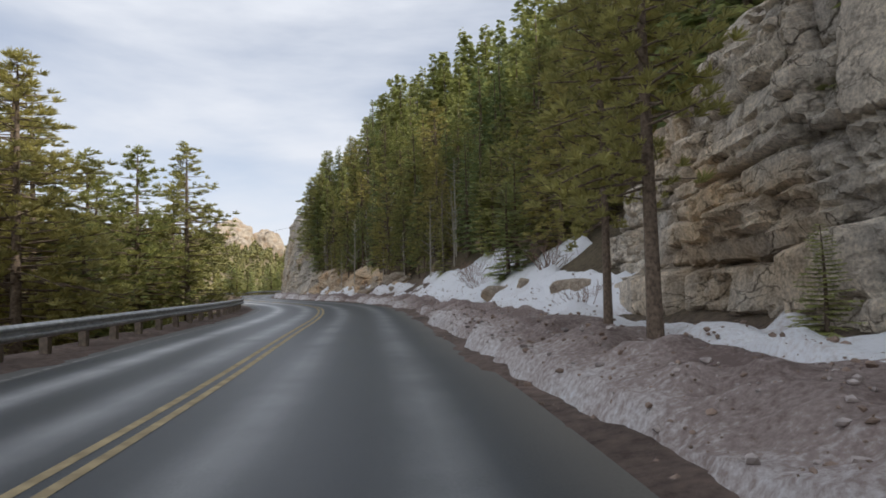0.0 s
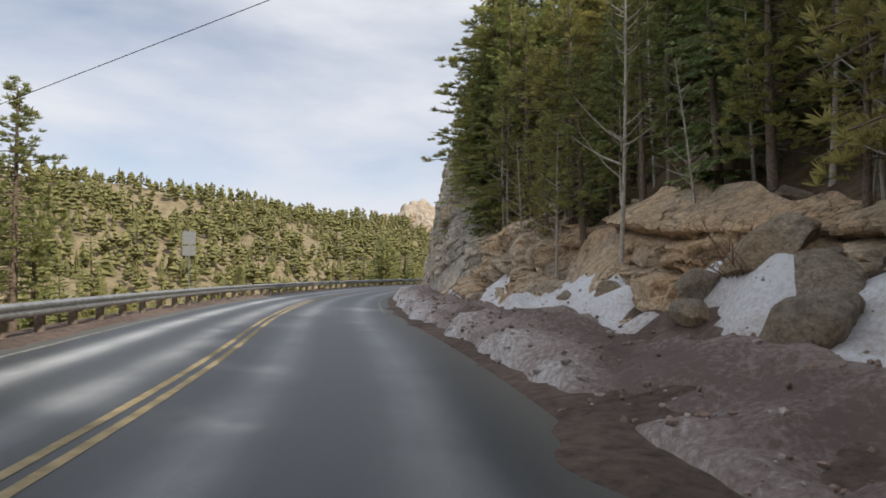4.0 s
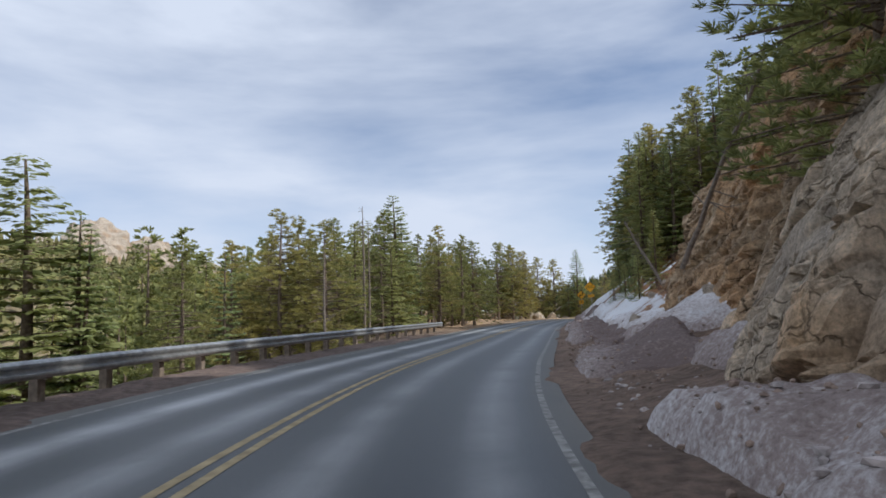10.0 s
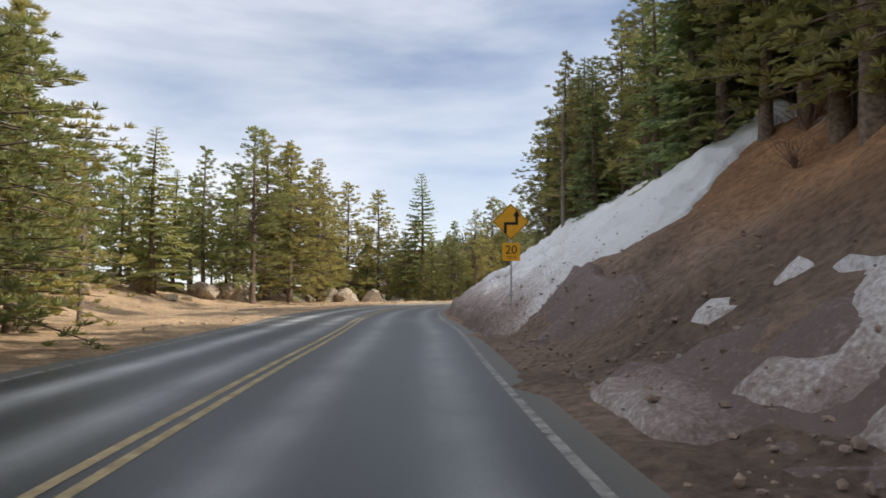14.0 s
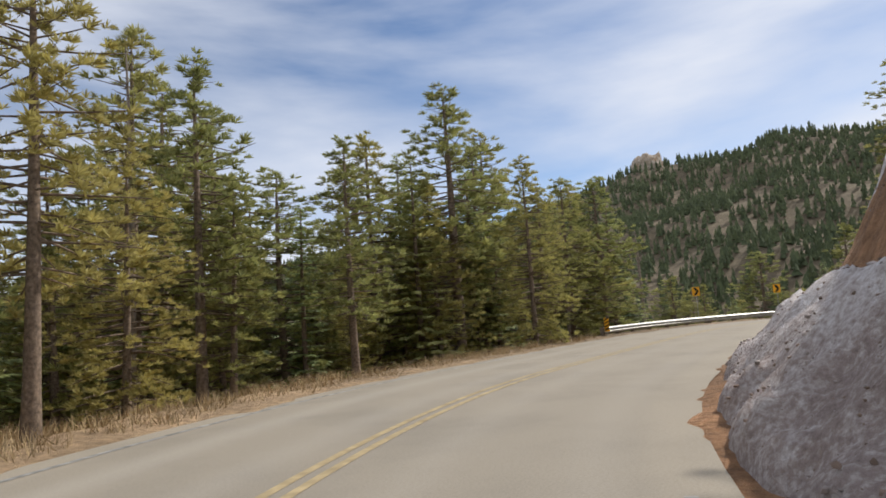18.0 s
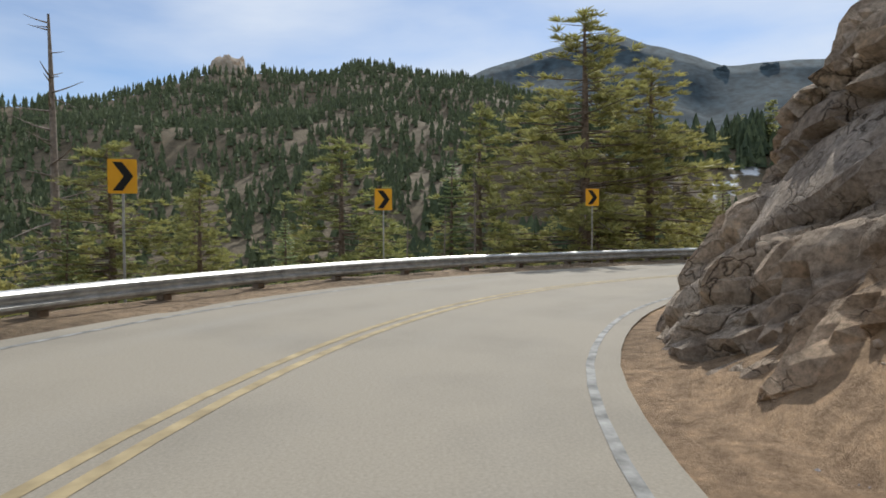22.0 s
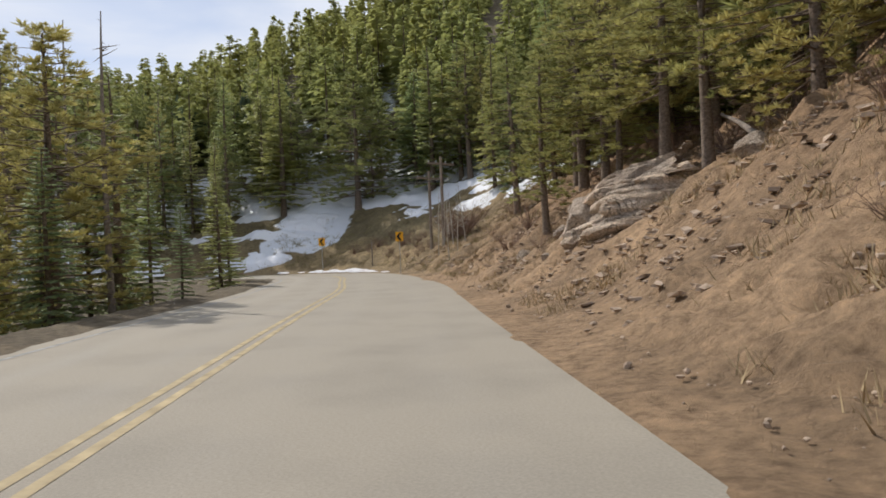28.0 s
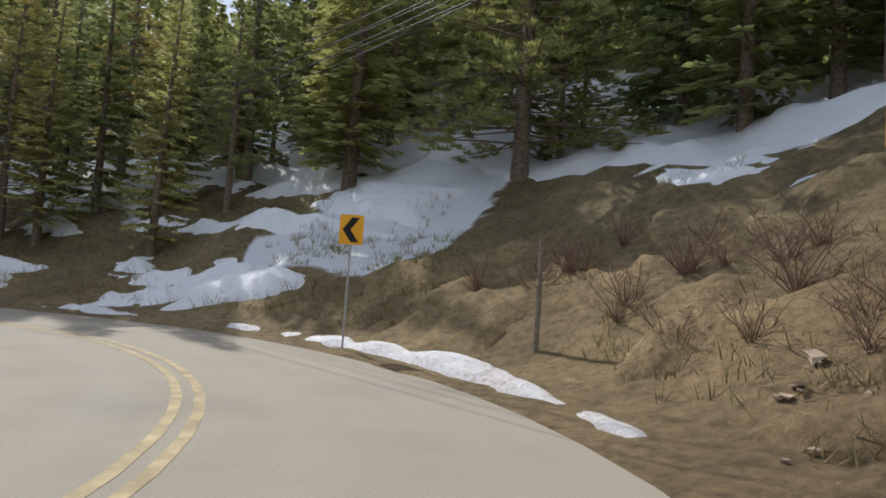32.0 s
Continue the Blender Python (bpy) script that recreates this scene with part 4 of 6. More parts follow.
def bare_tree(name, label, h, r, n, reach, mat, seed, droop_up=False):
    root = tagged(new(name), label, "tree")
    limbs = snag_limbs(seed, h, n, reach)
    if droop_up:
        limbs = [(z, o, l, -abs(d) - 0.5) for z, o, l, d in limbs]
    part("trunk", trunk_mesh(h, r, [], mat, seed), mat, root)
    v, f = merged([tube(np.stack([o * l * t + np.array([0, 0, z - d * l * t ** 1.3]) for t in (0, 0.35, 0.7, 1.0)]), np.array([0.03, 0.02, 0.013, 0.006]) * (0.5 + 0.5 * l), 4) for z, o, l, d in limbs])
    tagged(part("branchwork", mesh_np("branchwork", v, f, mat, True), mat, root), kind="stuff")
    return root


SNAGS = [bare_tree("dead_tree", "grey dead conifer with bare drooping twigs", 10, 0.12, 46, 1.7, DEADWOOD, 50 + i) for i in range(2)]
ASPENS = [bare_tree("aspen_tree", "leafless pale aspen with thin upswept branches", 9, 0.06, 34, 1.9, ASPEN, 60 + i, True) for i in range(3)]
KEPT = {}


def plant(kinds, x, y, h, label="", wide=1.0, turn=None, tilt=0.0):
    k = random.randrange(len(kinds))
    base = kinds[k]
    sc = h / (9 if base in ASPENS else 10)
    m = Matrix.LocRotScale((x, y, ground_at(x, y) - 0.05), Euler((tilt, tilt * 0.5, random.uniform(0, 6.283) if turn is None else turn)), None)
    if base.name not in KEPT:
        KEPT[base.name] = base
        ob = base
        ob.matrix_basis = m
    else:
        ob = copy_thing(base, m)
    ob.scale = (sc * wide, sc * wide, sc)
    if label:
        tagged(ob, label)
    return ob


# rows of single trees that stand out: station, distance, height, kind, width
def plant_sd(kinds, s, d, h, wide=1.0, label=""):
    p = place(s, d)
    return plant(kinds, p[0], p[1], h, label, wide)


for s, d, h, kinds, wide in ((222.5, -8.7, 9.6, SNAGS, 0.9), (247.5, -9.8, 9.5, PINES, 1.1), (251, -7.4, 9.2, PINES, 1.1),
                             (300.5, -8.4, 6.5, PINES, 0.9), (301.5, -6.6, 7.5, PINES, 0.8), (303, -5.6, 8.6, PINES, 0.9), (325, -6.2, 9.4, PINES, 0.9), (320, -9.2, 10, SPRUCES, 1.0),
                             (289.5, -11.9, 12.5, PINES, 1.0), (289.2, -13.8, 13, PINES, 1.0), (286.5, -12.4, 13, PINES, 1.0), (290.8, -13.6, 13, PINES, 1.0), (292.5, -12.3, 12, PINES, 0.9),
                             (309.5, -12, 13, PINES, 0.9), (308.3, -10.4, 11.5, SNAGS, 0.8), (318, -11.4, 10, PINES, 1.0), (326.5, -13.5, 13, PINES, 0.9), (329.5, -11, 14.5, PINES, 0.95), (332, -10.1, 11.5, SPRUCES, 1.0),
                             (335, -10.9, 11.5, PINES, 1.0), (338, -11.8, 13.5, PINES, 1.0), (339.5, -10.2, 11.5, SPRUCES, 1.0), (312.5, -15.2, 14, PINES, 1.0), (315.5, -16.5, 14.5, PINES, 1.0), (333.5, -8.8, 10, SNAGS, 1.0),
                             (249.5, -10.2, 8, SNAGS, 0.8), (255.5, -7, 9.6, PINES, 1.1), (249, -11.6, 10, PINES, 1.0), (55, -12, 13, PINES, 1.0), (65, -11, 10, PINES, 1.0), (66, -8.6, 7, SPRUCES, 1.2),
                             (77, -12, 13, PINES, 1.0), (80, -10, 9, SPRUCES, 1.1), (72, -14, 12, PINES, 1.0), (85, -11, 10, PINES, 1.0), (113.5, -8.8, 10, PINES, 0.9), (116, -9.5, 7, SPRUCES, 1.1), (201, -12, 9.5, SPRUCES, 1.1), (207, -12, 9, PINES, 1.0), (121.5, 9.5, 12, SPRUCES, 1.1), (124, 10.5, 12, SPRUCES, 1.0), (354, -13, 8, SPRUCES, 1.1), (162, 10.6, 10, SPRUCES, 1.0), (165, 10.8, 9, SPRUCES, 1.0), (159, 11.2, 10, PINES, 0.9), (416, 8.2, 7.5, PINES, 1.2), (394, 9.5, 6.5, SPRUCES, 1.2)):
    plant_sd(kinds, s, d, h, wide)


for s, d, h, kinds, wide in ((294.5, -14.4, 11, PINES, 1.0), (298, -16.4, 12.5, PINES, 1.0), (296, -18, 13, PINES, 1.0), (301, -17, 13.5, PINES, 1.0), (302.2, -12.2, 14.5, SPRUCES[2:3], 1.0), (309.5, -9.4, 10.7, PINES, 1.0),
                             (294, 9, 10, PINES, 1.1), (292.5, 10, 11, SPRUCES, 1.1), (291, 10.5, 11, PINES, 1.0), (289, 11.2, 12, SPRUCES, 1.0), (286.5, 10.6, 10, PINES, 1.1),
                             (328, 12, 8, SNAGS, 0.9), (331.5, 10.6, 7.5, PINES[1:2], 0.9), (333.5, 12, 8, SPRUCES, 0.9), (336, 11, 7.5, PINES, 0.9), (325.5, 13, 8, SNAGS, 1.0), (330, 13.4, 8.5, SNAGS, 0.9), (332, 9.4, 8.5, PINES[1:2], 1.0), (335, 10.4, 8.5, PINES, 1.0), (337.5, 10, 8, PINES[1:2], 1.0), (339.5, 11.5, 8, PINES, 1.0), (324.5, 7.4, 1.9, SPRUCES, 1.5), (281, 8.6, 1.6, SPRUCES, 1.5), (282.5, 9.4, 2.0, SPRUCES, 1.5), (279.5, 10, 1.8, SPRUCES, 1.5), (287.5, 8.8, 9, PINES, 1.0), (290, 9.2, 10, SPRUCES, 1.0),
                             (320.4, -11.9, 12.6, PINES, 1.1), (323.7, -12.5, 13.4, SPRUCES[2:3], 0.9), (322.7, -8.9, 13.8, PINES[1:2], 1.3), (327, -10, 12.5, PINES, 1.0), (325.5, -9.6, 11, SPRUCES, 1.1), (330.5, -8.2, 10, PINES, 1.1), (334.2, -8.9, 11.5, PINES, 1.1), (337, -8.7, 12, PINES, 1.1),
                             (344.9, -16.6, 13.9, SNAGS, 1.3), (344.3, -11.6, 6.5, PINES, 1.4), (345.5, -10.2, 5, PINES, 1.3), (352.8, -20.7, 12.5, PINES, 1.4), (357.5, -16.5, 12.5, PINES, 1.3), (359.5, -11.2, 13.5, PINES[2:3], 1.5), (363.5, -11, 12, PINES[2:3], 1.4), (389.2, -12.4, 12.5, PINES, 1.2),
                             (413, -9.1, 10.9, PINES, 1.2), (414, -7.6, 11.2, SNAGS, 0.9), (417, -8.5, 10, SPRUCES, 1.2), (442.5, 14.8, 13, PINES[2:3], 1.4), (446.5, 14.2, 14, SPRUCES, 1.3), (437.5, 17, 12, PINES, 1.3),
                             (79.5, -10, 12.5, PINES[2:3], 1.0), (81.5, -7.6, 11.5, PINES[2:3], 1.0), (62.5, -9.2, 11.5, PINES[2:3], 1.1), (66, -11, 13, PINES, 1.2), (71, -12.5, 13.5, PINES, 1.2), (84, -12.9, 13, PINES, 1.2), (88, -12, 11, PINES, 1.1), (101, -8.6, 12.5, PINES, 1.1), (105, -9, 10, PINES, 1.1),
                             (184.5, -12.0, 11, SPRUCES[2:3], 1.7), (187.1, -14.4, 13, SPRUCES[2:3], 1.6), (190.3, -12.5, 11, SPRUCES[2:3], 1.6), (200.2, -13.5, 12.5, SPRUCES[2:3], 1.5), (181, -13.5, 10, SPRUCES[2:3], 1.6), (236.3, -10.4, 12.6, SPRUCES[2:3], 1.15), (242.8, -7.9, 8, PINES, 1.3),
                             (252, 12.2, 11, SPRUCES, 1.0), (256, 12, 11.5, SPRUCES, 1.0), (260, 12, 11, PINES, 1.0), (263.5, 11.6, 10.5, SPRUCES, 1.0), (267, 11.6, 9, SPRUCES, 1.0), (236, 10.6, 11, SPRUCES, 0.9), (239, 11, 12, SPRUCES[:1], 0.85), (241.5, 11.4, 12, SPRUCES, 0.9), (69.5, 8.8, 5, SPRUCES, 1.3), (71.5, 9.8, 6, SPRUCES, 1.1), (237, 8.0, 2.4, SPRUCES, 1.5), (234, 8.8, 3.0, SPRUCES, 1.4),
                             (240, 11.5, 12, SPRUCES, 1.0), (49, 6.3, 9, PINES[1:2], 0.8), (51.4, 6.5, 8, PINES[1:2], 0.65), (47.2, 7.6, 1.8, SPRUCES, 1.3)):
    plant_sd(kinds, s, d, h, wide)


plant(PINES[1:2], 121.5, 177.5, 16.2 - ground_at(121.5, 177.5), wide=0.8)
plant(SNAGS, 116.6, 176.5, 17.0 - ground_at(116.6, 176.5), wide=0.7)


HILL_TREES = {"spruce": [], "pine": []}


def scatter(n, s0, s1, d0, d1, mix, h0, h1, gap, seed, wide=1.0):
    """Plants up to n trees of a mix of kinds over a stretch, no two closer than gap."""
    rnd = random.Random(seed)
    made = []
    for _ in range(n * 6):
        s, d = rnd.uniform(s0, s1), rnd.uniform(d0, d1)
        p = place(s, d)
        ss, dd = locate(p[None, 0], p[None, 1])
        if abs(dd[0]) < abs(d) - 1.0 or any((p[0] - q[0]) ** 2 + (p[1] - q[1]) ** 2 < gap * gap for q in made):
            continue
        made.append((p[0], p[1]))
        kinds = mix[rnd.randrange(len(mix))]
        if abs(d) > 18.5:
            HILL_TREES["spruce" if kinds is SPRUCES else "pine"].append((p[0], p[1], rnd.uniform(h0, h1), rnd.uniform(0.85, 1.2) * wide))
            continue
        plant(kinds, p[0], p[1], rnd.uniform(h0, h1), "", rnd.uniform(0.85, 1.2) * wide, tilt=rnd.uniform(-0.1, 0.1) if kinds is ASPENS else rnd.uniform(-0.03, 0.03))
        if len(made) >= n:
            break


# uphill woods
scatter(52, 36, 64, 11, 34, (SPRUCES, PINES, SPRUCES, PINES), 7, 13, 1.7, 1)
scatter(12, 64, 82, 10.8, 13, (SPRUCES, PINES, PINES), 6, 11, 1.5, 65)
scatter(36, 64, 84, 13, 34, (SPRUCES, PINES, SPRUCES, PINES), 7, 13, 1.7, 61)
scatter(70, 84, 122, 11, 34, (SPRUCES, PINES, SPRUCES, PINES), 7, 13, 1.7, 62)
scatter(12, 82, 118, 8.6, 12, (SNAGS, ASPENS), 4, 8, 1.6, 63)
scatter(40, 82, 122, 8.6, 12.5, (PINES, PINES, SPRUCES), 3.5, 10, 1.5, 2, 0.85)
scatter(9, 150, 180, 10.2, 12.5, (SPRUCES, PINES), 9, 12, 2.2, 48)
scatter(8, 118, 129, 8.2, 11, (SPRUCES, PINES), 10, 13, 1.7, 49)
scatter(14, 236, 246, 11.6, 13.8, (SPRUCES, SPRUCES, PINES), 8.5, 12.5, 1.9, 50)
scatter(13, 244, 266, 10.6, 12.6, (SPRUCES, PINES, SPRUCES), 11, 14, 1.7, 51)
scatter(90, 118, 208, 12.5, 32, (SPRUCES, SPRUCES, PINES), 8, 13, 1.9, 3)
scatter(30, 200, 226, 17.5, 32, (SPRUCES, SPRUCES, PINES, SNAGS), 8, 13, 1.9, 53)
scatter(58, 236, 264, 12.6, 30, (SPRUCES, SPRUCES, SPRUCES, PINES, SNAGS), 8, 14, 1.8, 4)
scatter(8, 224, 242, 8.5, 11, (SPRUCES,), 3, 6, 2.0, 40)
scatter(12, 274, 297, 9.4, 12, (SPRUCES, PINES, SPRUCES, SNAGS), 7.5, 11, 1.4, 57)
scatter(24, 262, 296, 12, 17, (SPRUCES, PINES, SPRUCES, SNAGS), 6, 10, 1.8, 5)
scatter(22, 300, 336, 12.5, 24, (SNAGS, PINES, SNAGS), 6, 10, 2.0, 45)
scatter(11, 319, 337, 9.8, 13, (PINES[1:2], PINES, SNAGS), 6, 9, 1.5, 58)
scatter(7, 184, 197, 9.6, 11.2, (SPRUCES, PINES, SPRUCES), 9, 11.5, 1.5, 59)
scatter(6, 166, 182, 9.4, 11, (SPRUCES, PINES), 9, 12, 1.7, 60)
scatter(46, 354, 380, 12, 30, (PINES, PINES, SPRUCES), 6, 10, 1.7, 6)
scatter(110, 376, 434, 12, 34, (PINES, SPRUCES, PINES, SPRUCES), 7, 12, 1.8, 7)
scatter(24, 384, 428, 10, 12.5, (PINES,), 6, 10, 2.0, 52, 1.25)
# valley side
scatter(40, 40, 140, -34, -9.5, (SPRUCES, PINES, SPRUCES), 7, 12, 2.6, 8)
scatter(22, 140, 180, -34, -13, (SPRUCES, PINES), 4, 8, 2.6, 55)
scatter(24, 180, 215, -34, -9.5, (SPRUCES, PINES, SPRUCES), 7, 12, 2.6, 8)
scatter(110, 215, 268, -34, -7.5, (PINES, PINES, SPRUCES, PINES, SNAGS), 7, 11.5, 1.9, 9)
scatter(50, 268, 300, -36, -15.5, (PINES, PINES, SPRUCES), 7, 11, 2.0, 10)
scatter(70, 300, 330, -32, -8, (PINES, SPRUCES, PINES), 6, 11, 1.8, 11)
scatter(45, 340, 386, -32, -9.0, (PINES, SPRUCES, SNAGS), 4, 7.5, 2.5, 12)
scatter(70, 386, 432, -30, -6.2, (SPRUCES, PINES, SPRUCES), 5, 8, 1.8, 13)
scatter(50, 434, 448, 16, 34, (SPRUCES, SPRUCES, PINES), 8, 14, 2.0, 54)
scatter(45, 448, 472, 11, 34, (SPRUCES, SPRUCES, PINES), 8, 14, 2.0, 14)
scatter(9, 448, 468, 6, 11, (SPRUCES, SPRUCES, PINES), 7, 11, 1.8, 66)
scatter(6, 427.5, 432.5, 6.0, 7.6, (ASPENS,), 2.6, 4.6, 0.5, 64)
scatter(30, 357, 371, 8.6, 13.5, (ASPENS,), 5.5, 9, 0.7, 15)
scatter(10, 364, 376, 8.4, 11, (ASPENS,), 5, 8, 0.9, 16)
scatter(12, 84, 118, 7.4, 11, (ASPENS,), 3.5, 7.5, 1.5, 17)


# ---- far woods ----
def woods_tree(rng, layers=6, points=7):
    """A small ragged conifer, one metre high."""
    V, F, k = [], [], 0
    for i in range(layers):
        z0 = 0.1 + 0.8 * i / layers
        z1 = min(1.0, z0 + 0.34)
        r = 0.2 * (1 - z0) ** 0.8 + 0.015
        a = np.sort(rng.uniform(0, 6.283, points * 2))
        rr = r * np.where(np.arange(points * 2) % 2, rng.uniform(0.35, 0.6, points * 2), rng.uniform(0.85, 1.25, points * 2))
        ring = np.stack([rr * np.cos(a), rr * np.sin(a), z0 - 0.06 * rr / r + rng.uniform(-0.03, 0.03, points * 2)], -1)
        V += [*ring, np.array([0, 0, z1])]
        n = points * 2
        F += [(k + j, k + (j + 1) % n, k + n) for j in range(n)]
        k += n + 1
    return np.array(V), np.array(F)


RNG = np.random.default_rng(77)
SMALL = [woods_tree(RNG, 6, 6) for _ in range(6)]
TINY = [woods_tree(RNG, 4, 4) for _ in range(8)]
def round_tree(rng):
    """A small pine with a blunt, lumpy crown, one metre high."""
    V, F, k = [], [], 0
    for i in range(4):
        c = np.array([rng.normal(0, 0.05), rng.normal(0, 0.05), 0.32 + 0.17 * i])
        r = (0.2, 0.21, 0.17, 0.11)[i] * rng.uniform(0.8, 1.2)
        n = 6
        a = np.sort(rng.uniform(0, 6.283, n))
        ring = c + np.stack([np.cos(a) * r, np.sin(a) * r, rng.uniform(-0.05, 0.05, n)], -1) * rng.uniform(0.7, 1.25, (n, 1))
        V += [*ring, c + (0, 0, 0.16), c - (0, 0, 0.1)]
        F += [(k + j, k + (j + 1) % n, k + n) for j in range(n)] + [(k + (j + 1) % n, k + j, k + n + 1) for j in range(n)]
        k += n + 2
    return np.array(V), np.array(F)


ROUND = [round_tree(RNG) for _ in range(8)] + TINY[:3]
MIDDLE = [(lambda c: (c[0] / 10, c[1]))(spruce(200 + i, 10, w, 0.08, 0.4, 0.28)) for i, w in enumerate((1.8, 1.5, 2.1, 1.6))]
MIDDLE_PINE = [(lambda c: (c[0] / 10, c[1]))(pine(220 + i, 10, w, b, 0.55, 5, 0.32, 1.0)) for i, (w, b) in enumerate(((2.2, 0.2), (1.8, 0.3), (2.4, 0.12)))]
STEM = (lambda c: (c[0] / 10, c[1]))(tube(np.array([[0, 0, -0.8], [0, 0, 5], [0, 0, 9.2]]), [0.15, 0.09, 0.02], 5))
NEAR_SPRUCE = [(lambda c: (c[0] / 10, c[1]))(spruce(240 + i, 10, w, 0.06, 0.6, 0.42)) for i, w in enumerate((1.9, 1.6, 2.1))]


def grove(trees, bases, mat, label):
    """Trees too deep in the wood to tell apart, as one crown mesh and one of stems."""
    crowns, stems = [], []
    for i, (x, y, h, wide) in enumerate(trees):
        z = ground_at(x, y) - 0.1
        for (v, f), out in ((bases[i % len(bases)], crowns), (STEM, stems)):
            c, q = math.cos(i * 2.4) * h * wide, math.sin(i * 2.4) * h * wide
            out.append((np.stack([v[:, 0] * c - v[:, 1] * q + x, v[:, 0] * q + v[:, 1] * c + y, v[:, 2] * h + z], -1), f))
    v, f = merged(crowns)
    tagged(new("hillside_wood", mesh_np("hillside_wood", v, f, mat)), label, "forest", kind="stuff")
    v, f = merged(stems)
    tagged(new("wood_stems", mesh_np("wood_stems", v, f, BARK, True)), "close-set brown trunks within the wood", "forest", kind="stuff")


grove(HILL_TREES["spruce"], NEAR_SPRUCE, NEEDLES, "dense spruces higher on the hillside")
grove(HILL_TREES["pine"], MIDDLE_PINE, PINE, "olive pines deeper in the wood")


def far_woods(n, where, h0, h1, bases, mat, label, seed, ok=None, stems=False):
    rng = np.random.default_rng(seed)
    x0, x1, y0, y1 = where
    x, y = rng.uniform(x0, x1, n), rng.uniform(y0, y1, n)
    s, d = locate(x, y)
    z = height(x, y, (s, d))
    keep = np.abs(d) > 27
    keep &= fractal(x / 14, y / 14, 3, seed) > -0.75
    if ok is not None:
        keep &= ok(x, y, z, d)
    x, y, z = x[keep], y[keep], z[keep]
    hs, pick, turn = rng.uniform(h0, h1, len(x)), rng.integers(0, len(bases), len(x)), rng.uniform(0, 6.283, len(x))
    pieces = []
    for i in range(len(x)):
        v, f = bases[pick[i]]
        c, sn = math.cos(turn[i]) * hs[i], math.sin(turn[i]) * hs[i]
        fat = 1.0 + 0.4 * ((i * 7) % 5) / 5
        pieces.append((np.stack([(v[:, 0] * c - v[:, 1] * sn) * fat + x[i], (v[:, 0] * sn + v[:, 1] * c) * fat + y[i], v[:, 2] * hs[i] + z[i] - 0.3], -1), f))
    if stems:
        v, f = merged([(np.stack([STEM[0][:, 0] * hs[i] + x[i], STEM[0][:, 1] * hs[i] + y[i], STEM[0][:, 2] * hs[i] + z[i] - 0.3], -1), STEM[1]) for i in range(len(x))])
        tagged(new("wood_stems", mesh_np("wood_stems", v, f, BARK, True)), "close-set trunks on the wooded slope", "forest", kind="stuff")
    v, f = merged(pieces)
    return tagged(new("far_woods", mesh_np("far_woods", v, f, mat)), label, "forest", kind="stuff")


far_woods(16000, (-440, -60, -40, 600), 4.5, 8.5, ROUND, FAR_PINE, "sunlit conifer forest across the valley", 1, lambda x, y, z, d: np.abs(d) > 75)
far_woods(14000, (110, 500, 150, 600), 3.2, 6.5, TINY, FAR_NEEDLES, "conifer forest on the hill below the crag", 2, lambda x, y, z, d: np.abs(d) > 45)
far_woods(2700, (40, 330, 10, 175), 6.5, 11.5, MIDDLE, NEEDLES, "dense spruce wood on the steep slope ahead of the bend", 3, stems=True)
far_woods(4600, (100, 340, 140, 340), 5, 9, SMALL, FAR_NEEDLES, "conifers filling the valley below the bend", 6, lambda x, y, z, d: np.abs(d) < 75)
far_woods(900, (-30, 90, -40, 230), 8, 12, MIDDLE, NEEDLES, "spruce wood along the top of the ridge", 4, lambda x, y, z, d: d > 0)
far_woods(900, (-110, 175, -40, 380), 6, 11, MIDDLE_PINE, PINE, "pine wood below the road", 5, lambda x, y, z, d: (d < 0) & (d > -80))


# ---- distant mountains ----
def mountain(name, rows, label, seed):
    """A ridge as a solid body: rows of x, y, crest height."""
    pts = np.array(rows, float)
    t = np.linspace(0, len(pts) - 1, 90)
    crest = np.stack([np.interp(t, np.arange(len(pts)), pts[:, i]) for i in range(3)], -1)
    crest[:, 2] += fractal(t * 1.7, t * 0 + seed, 4, seed) * 5
    side = np.gradient(crest, axis=0)
    nrm = np.stack([side[:, 1], -side[:, 0]], -1)
    nrm /= np.linalg.norm(nrm, axis=1)[:, None]
    V = []
    vs = np.linspace(-1, 1, 41)
    for v in vs:
        drop = abs(v) ** 0.9
        q = crest[:, :2] + nrm * v * 420
        z = crest[:, 2] * (1 - drop) - 30 * drop + fractal(q[:, 0] / 60, q[:, 1] / 60, 4, seed + 2) * 9 * min(1, abs(v) * 6)
        V.append(np.stack([q[:, 0], q[:, 1], z], -1))
    me = mesh_np(name, np.array(V).reshape(-1, 3), grid_faces(41, 90), HAZE_MOUNTAIN, True)
    return tagged(new(name, me), label, "mountain", kind="structure")


# dark forest with the blue of distance haze put into its base colour
HAZE_MOUNTAIN = simple("distant_forest_haze_tint", (0.042, 0.062, 0.074), 0.95, spread=0.55, scale=0.09, bumpiness=0.0)
mountain("mountain", [(980, 420, 120), (960, 180, 215), (930, 10, 262), (860, -120, 200), (770, -320, 195), (560, -520, 150)], "forested mountain closing the valley, tinted haze blue", 3)


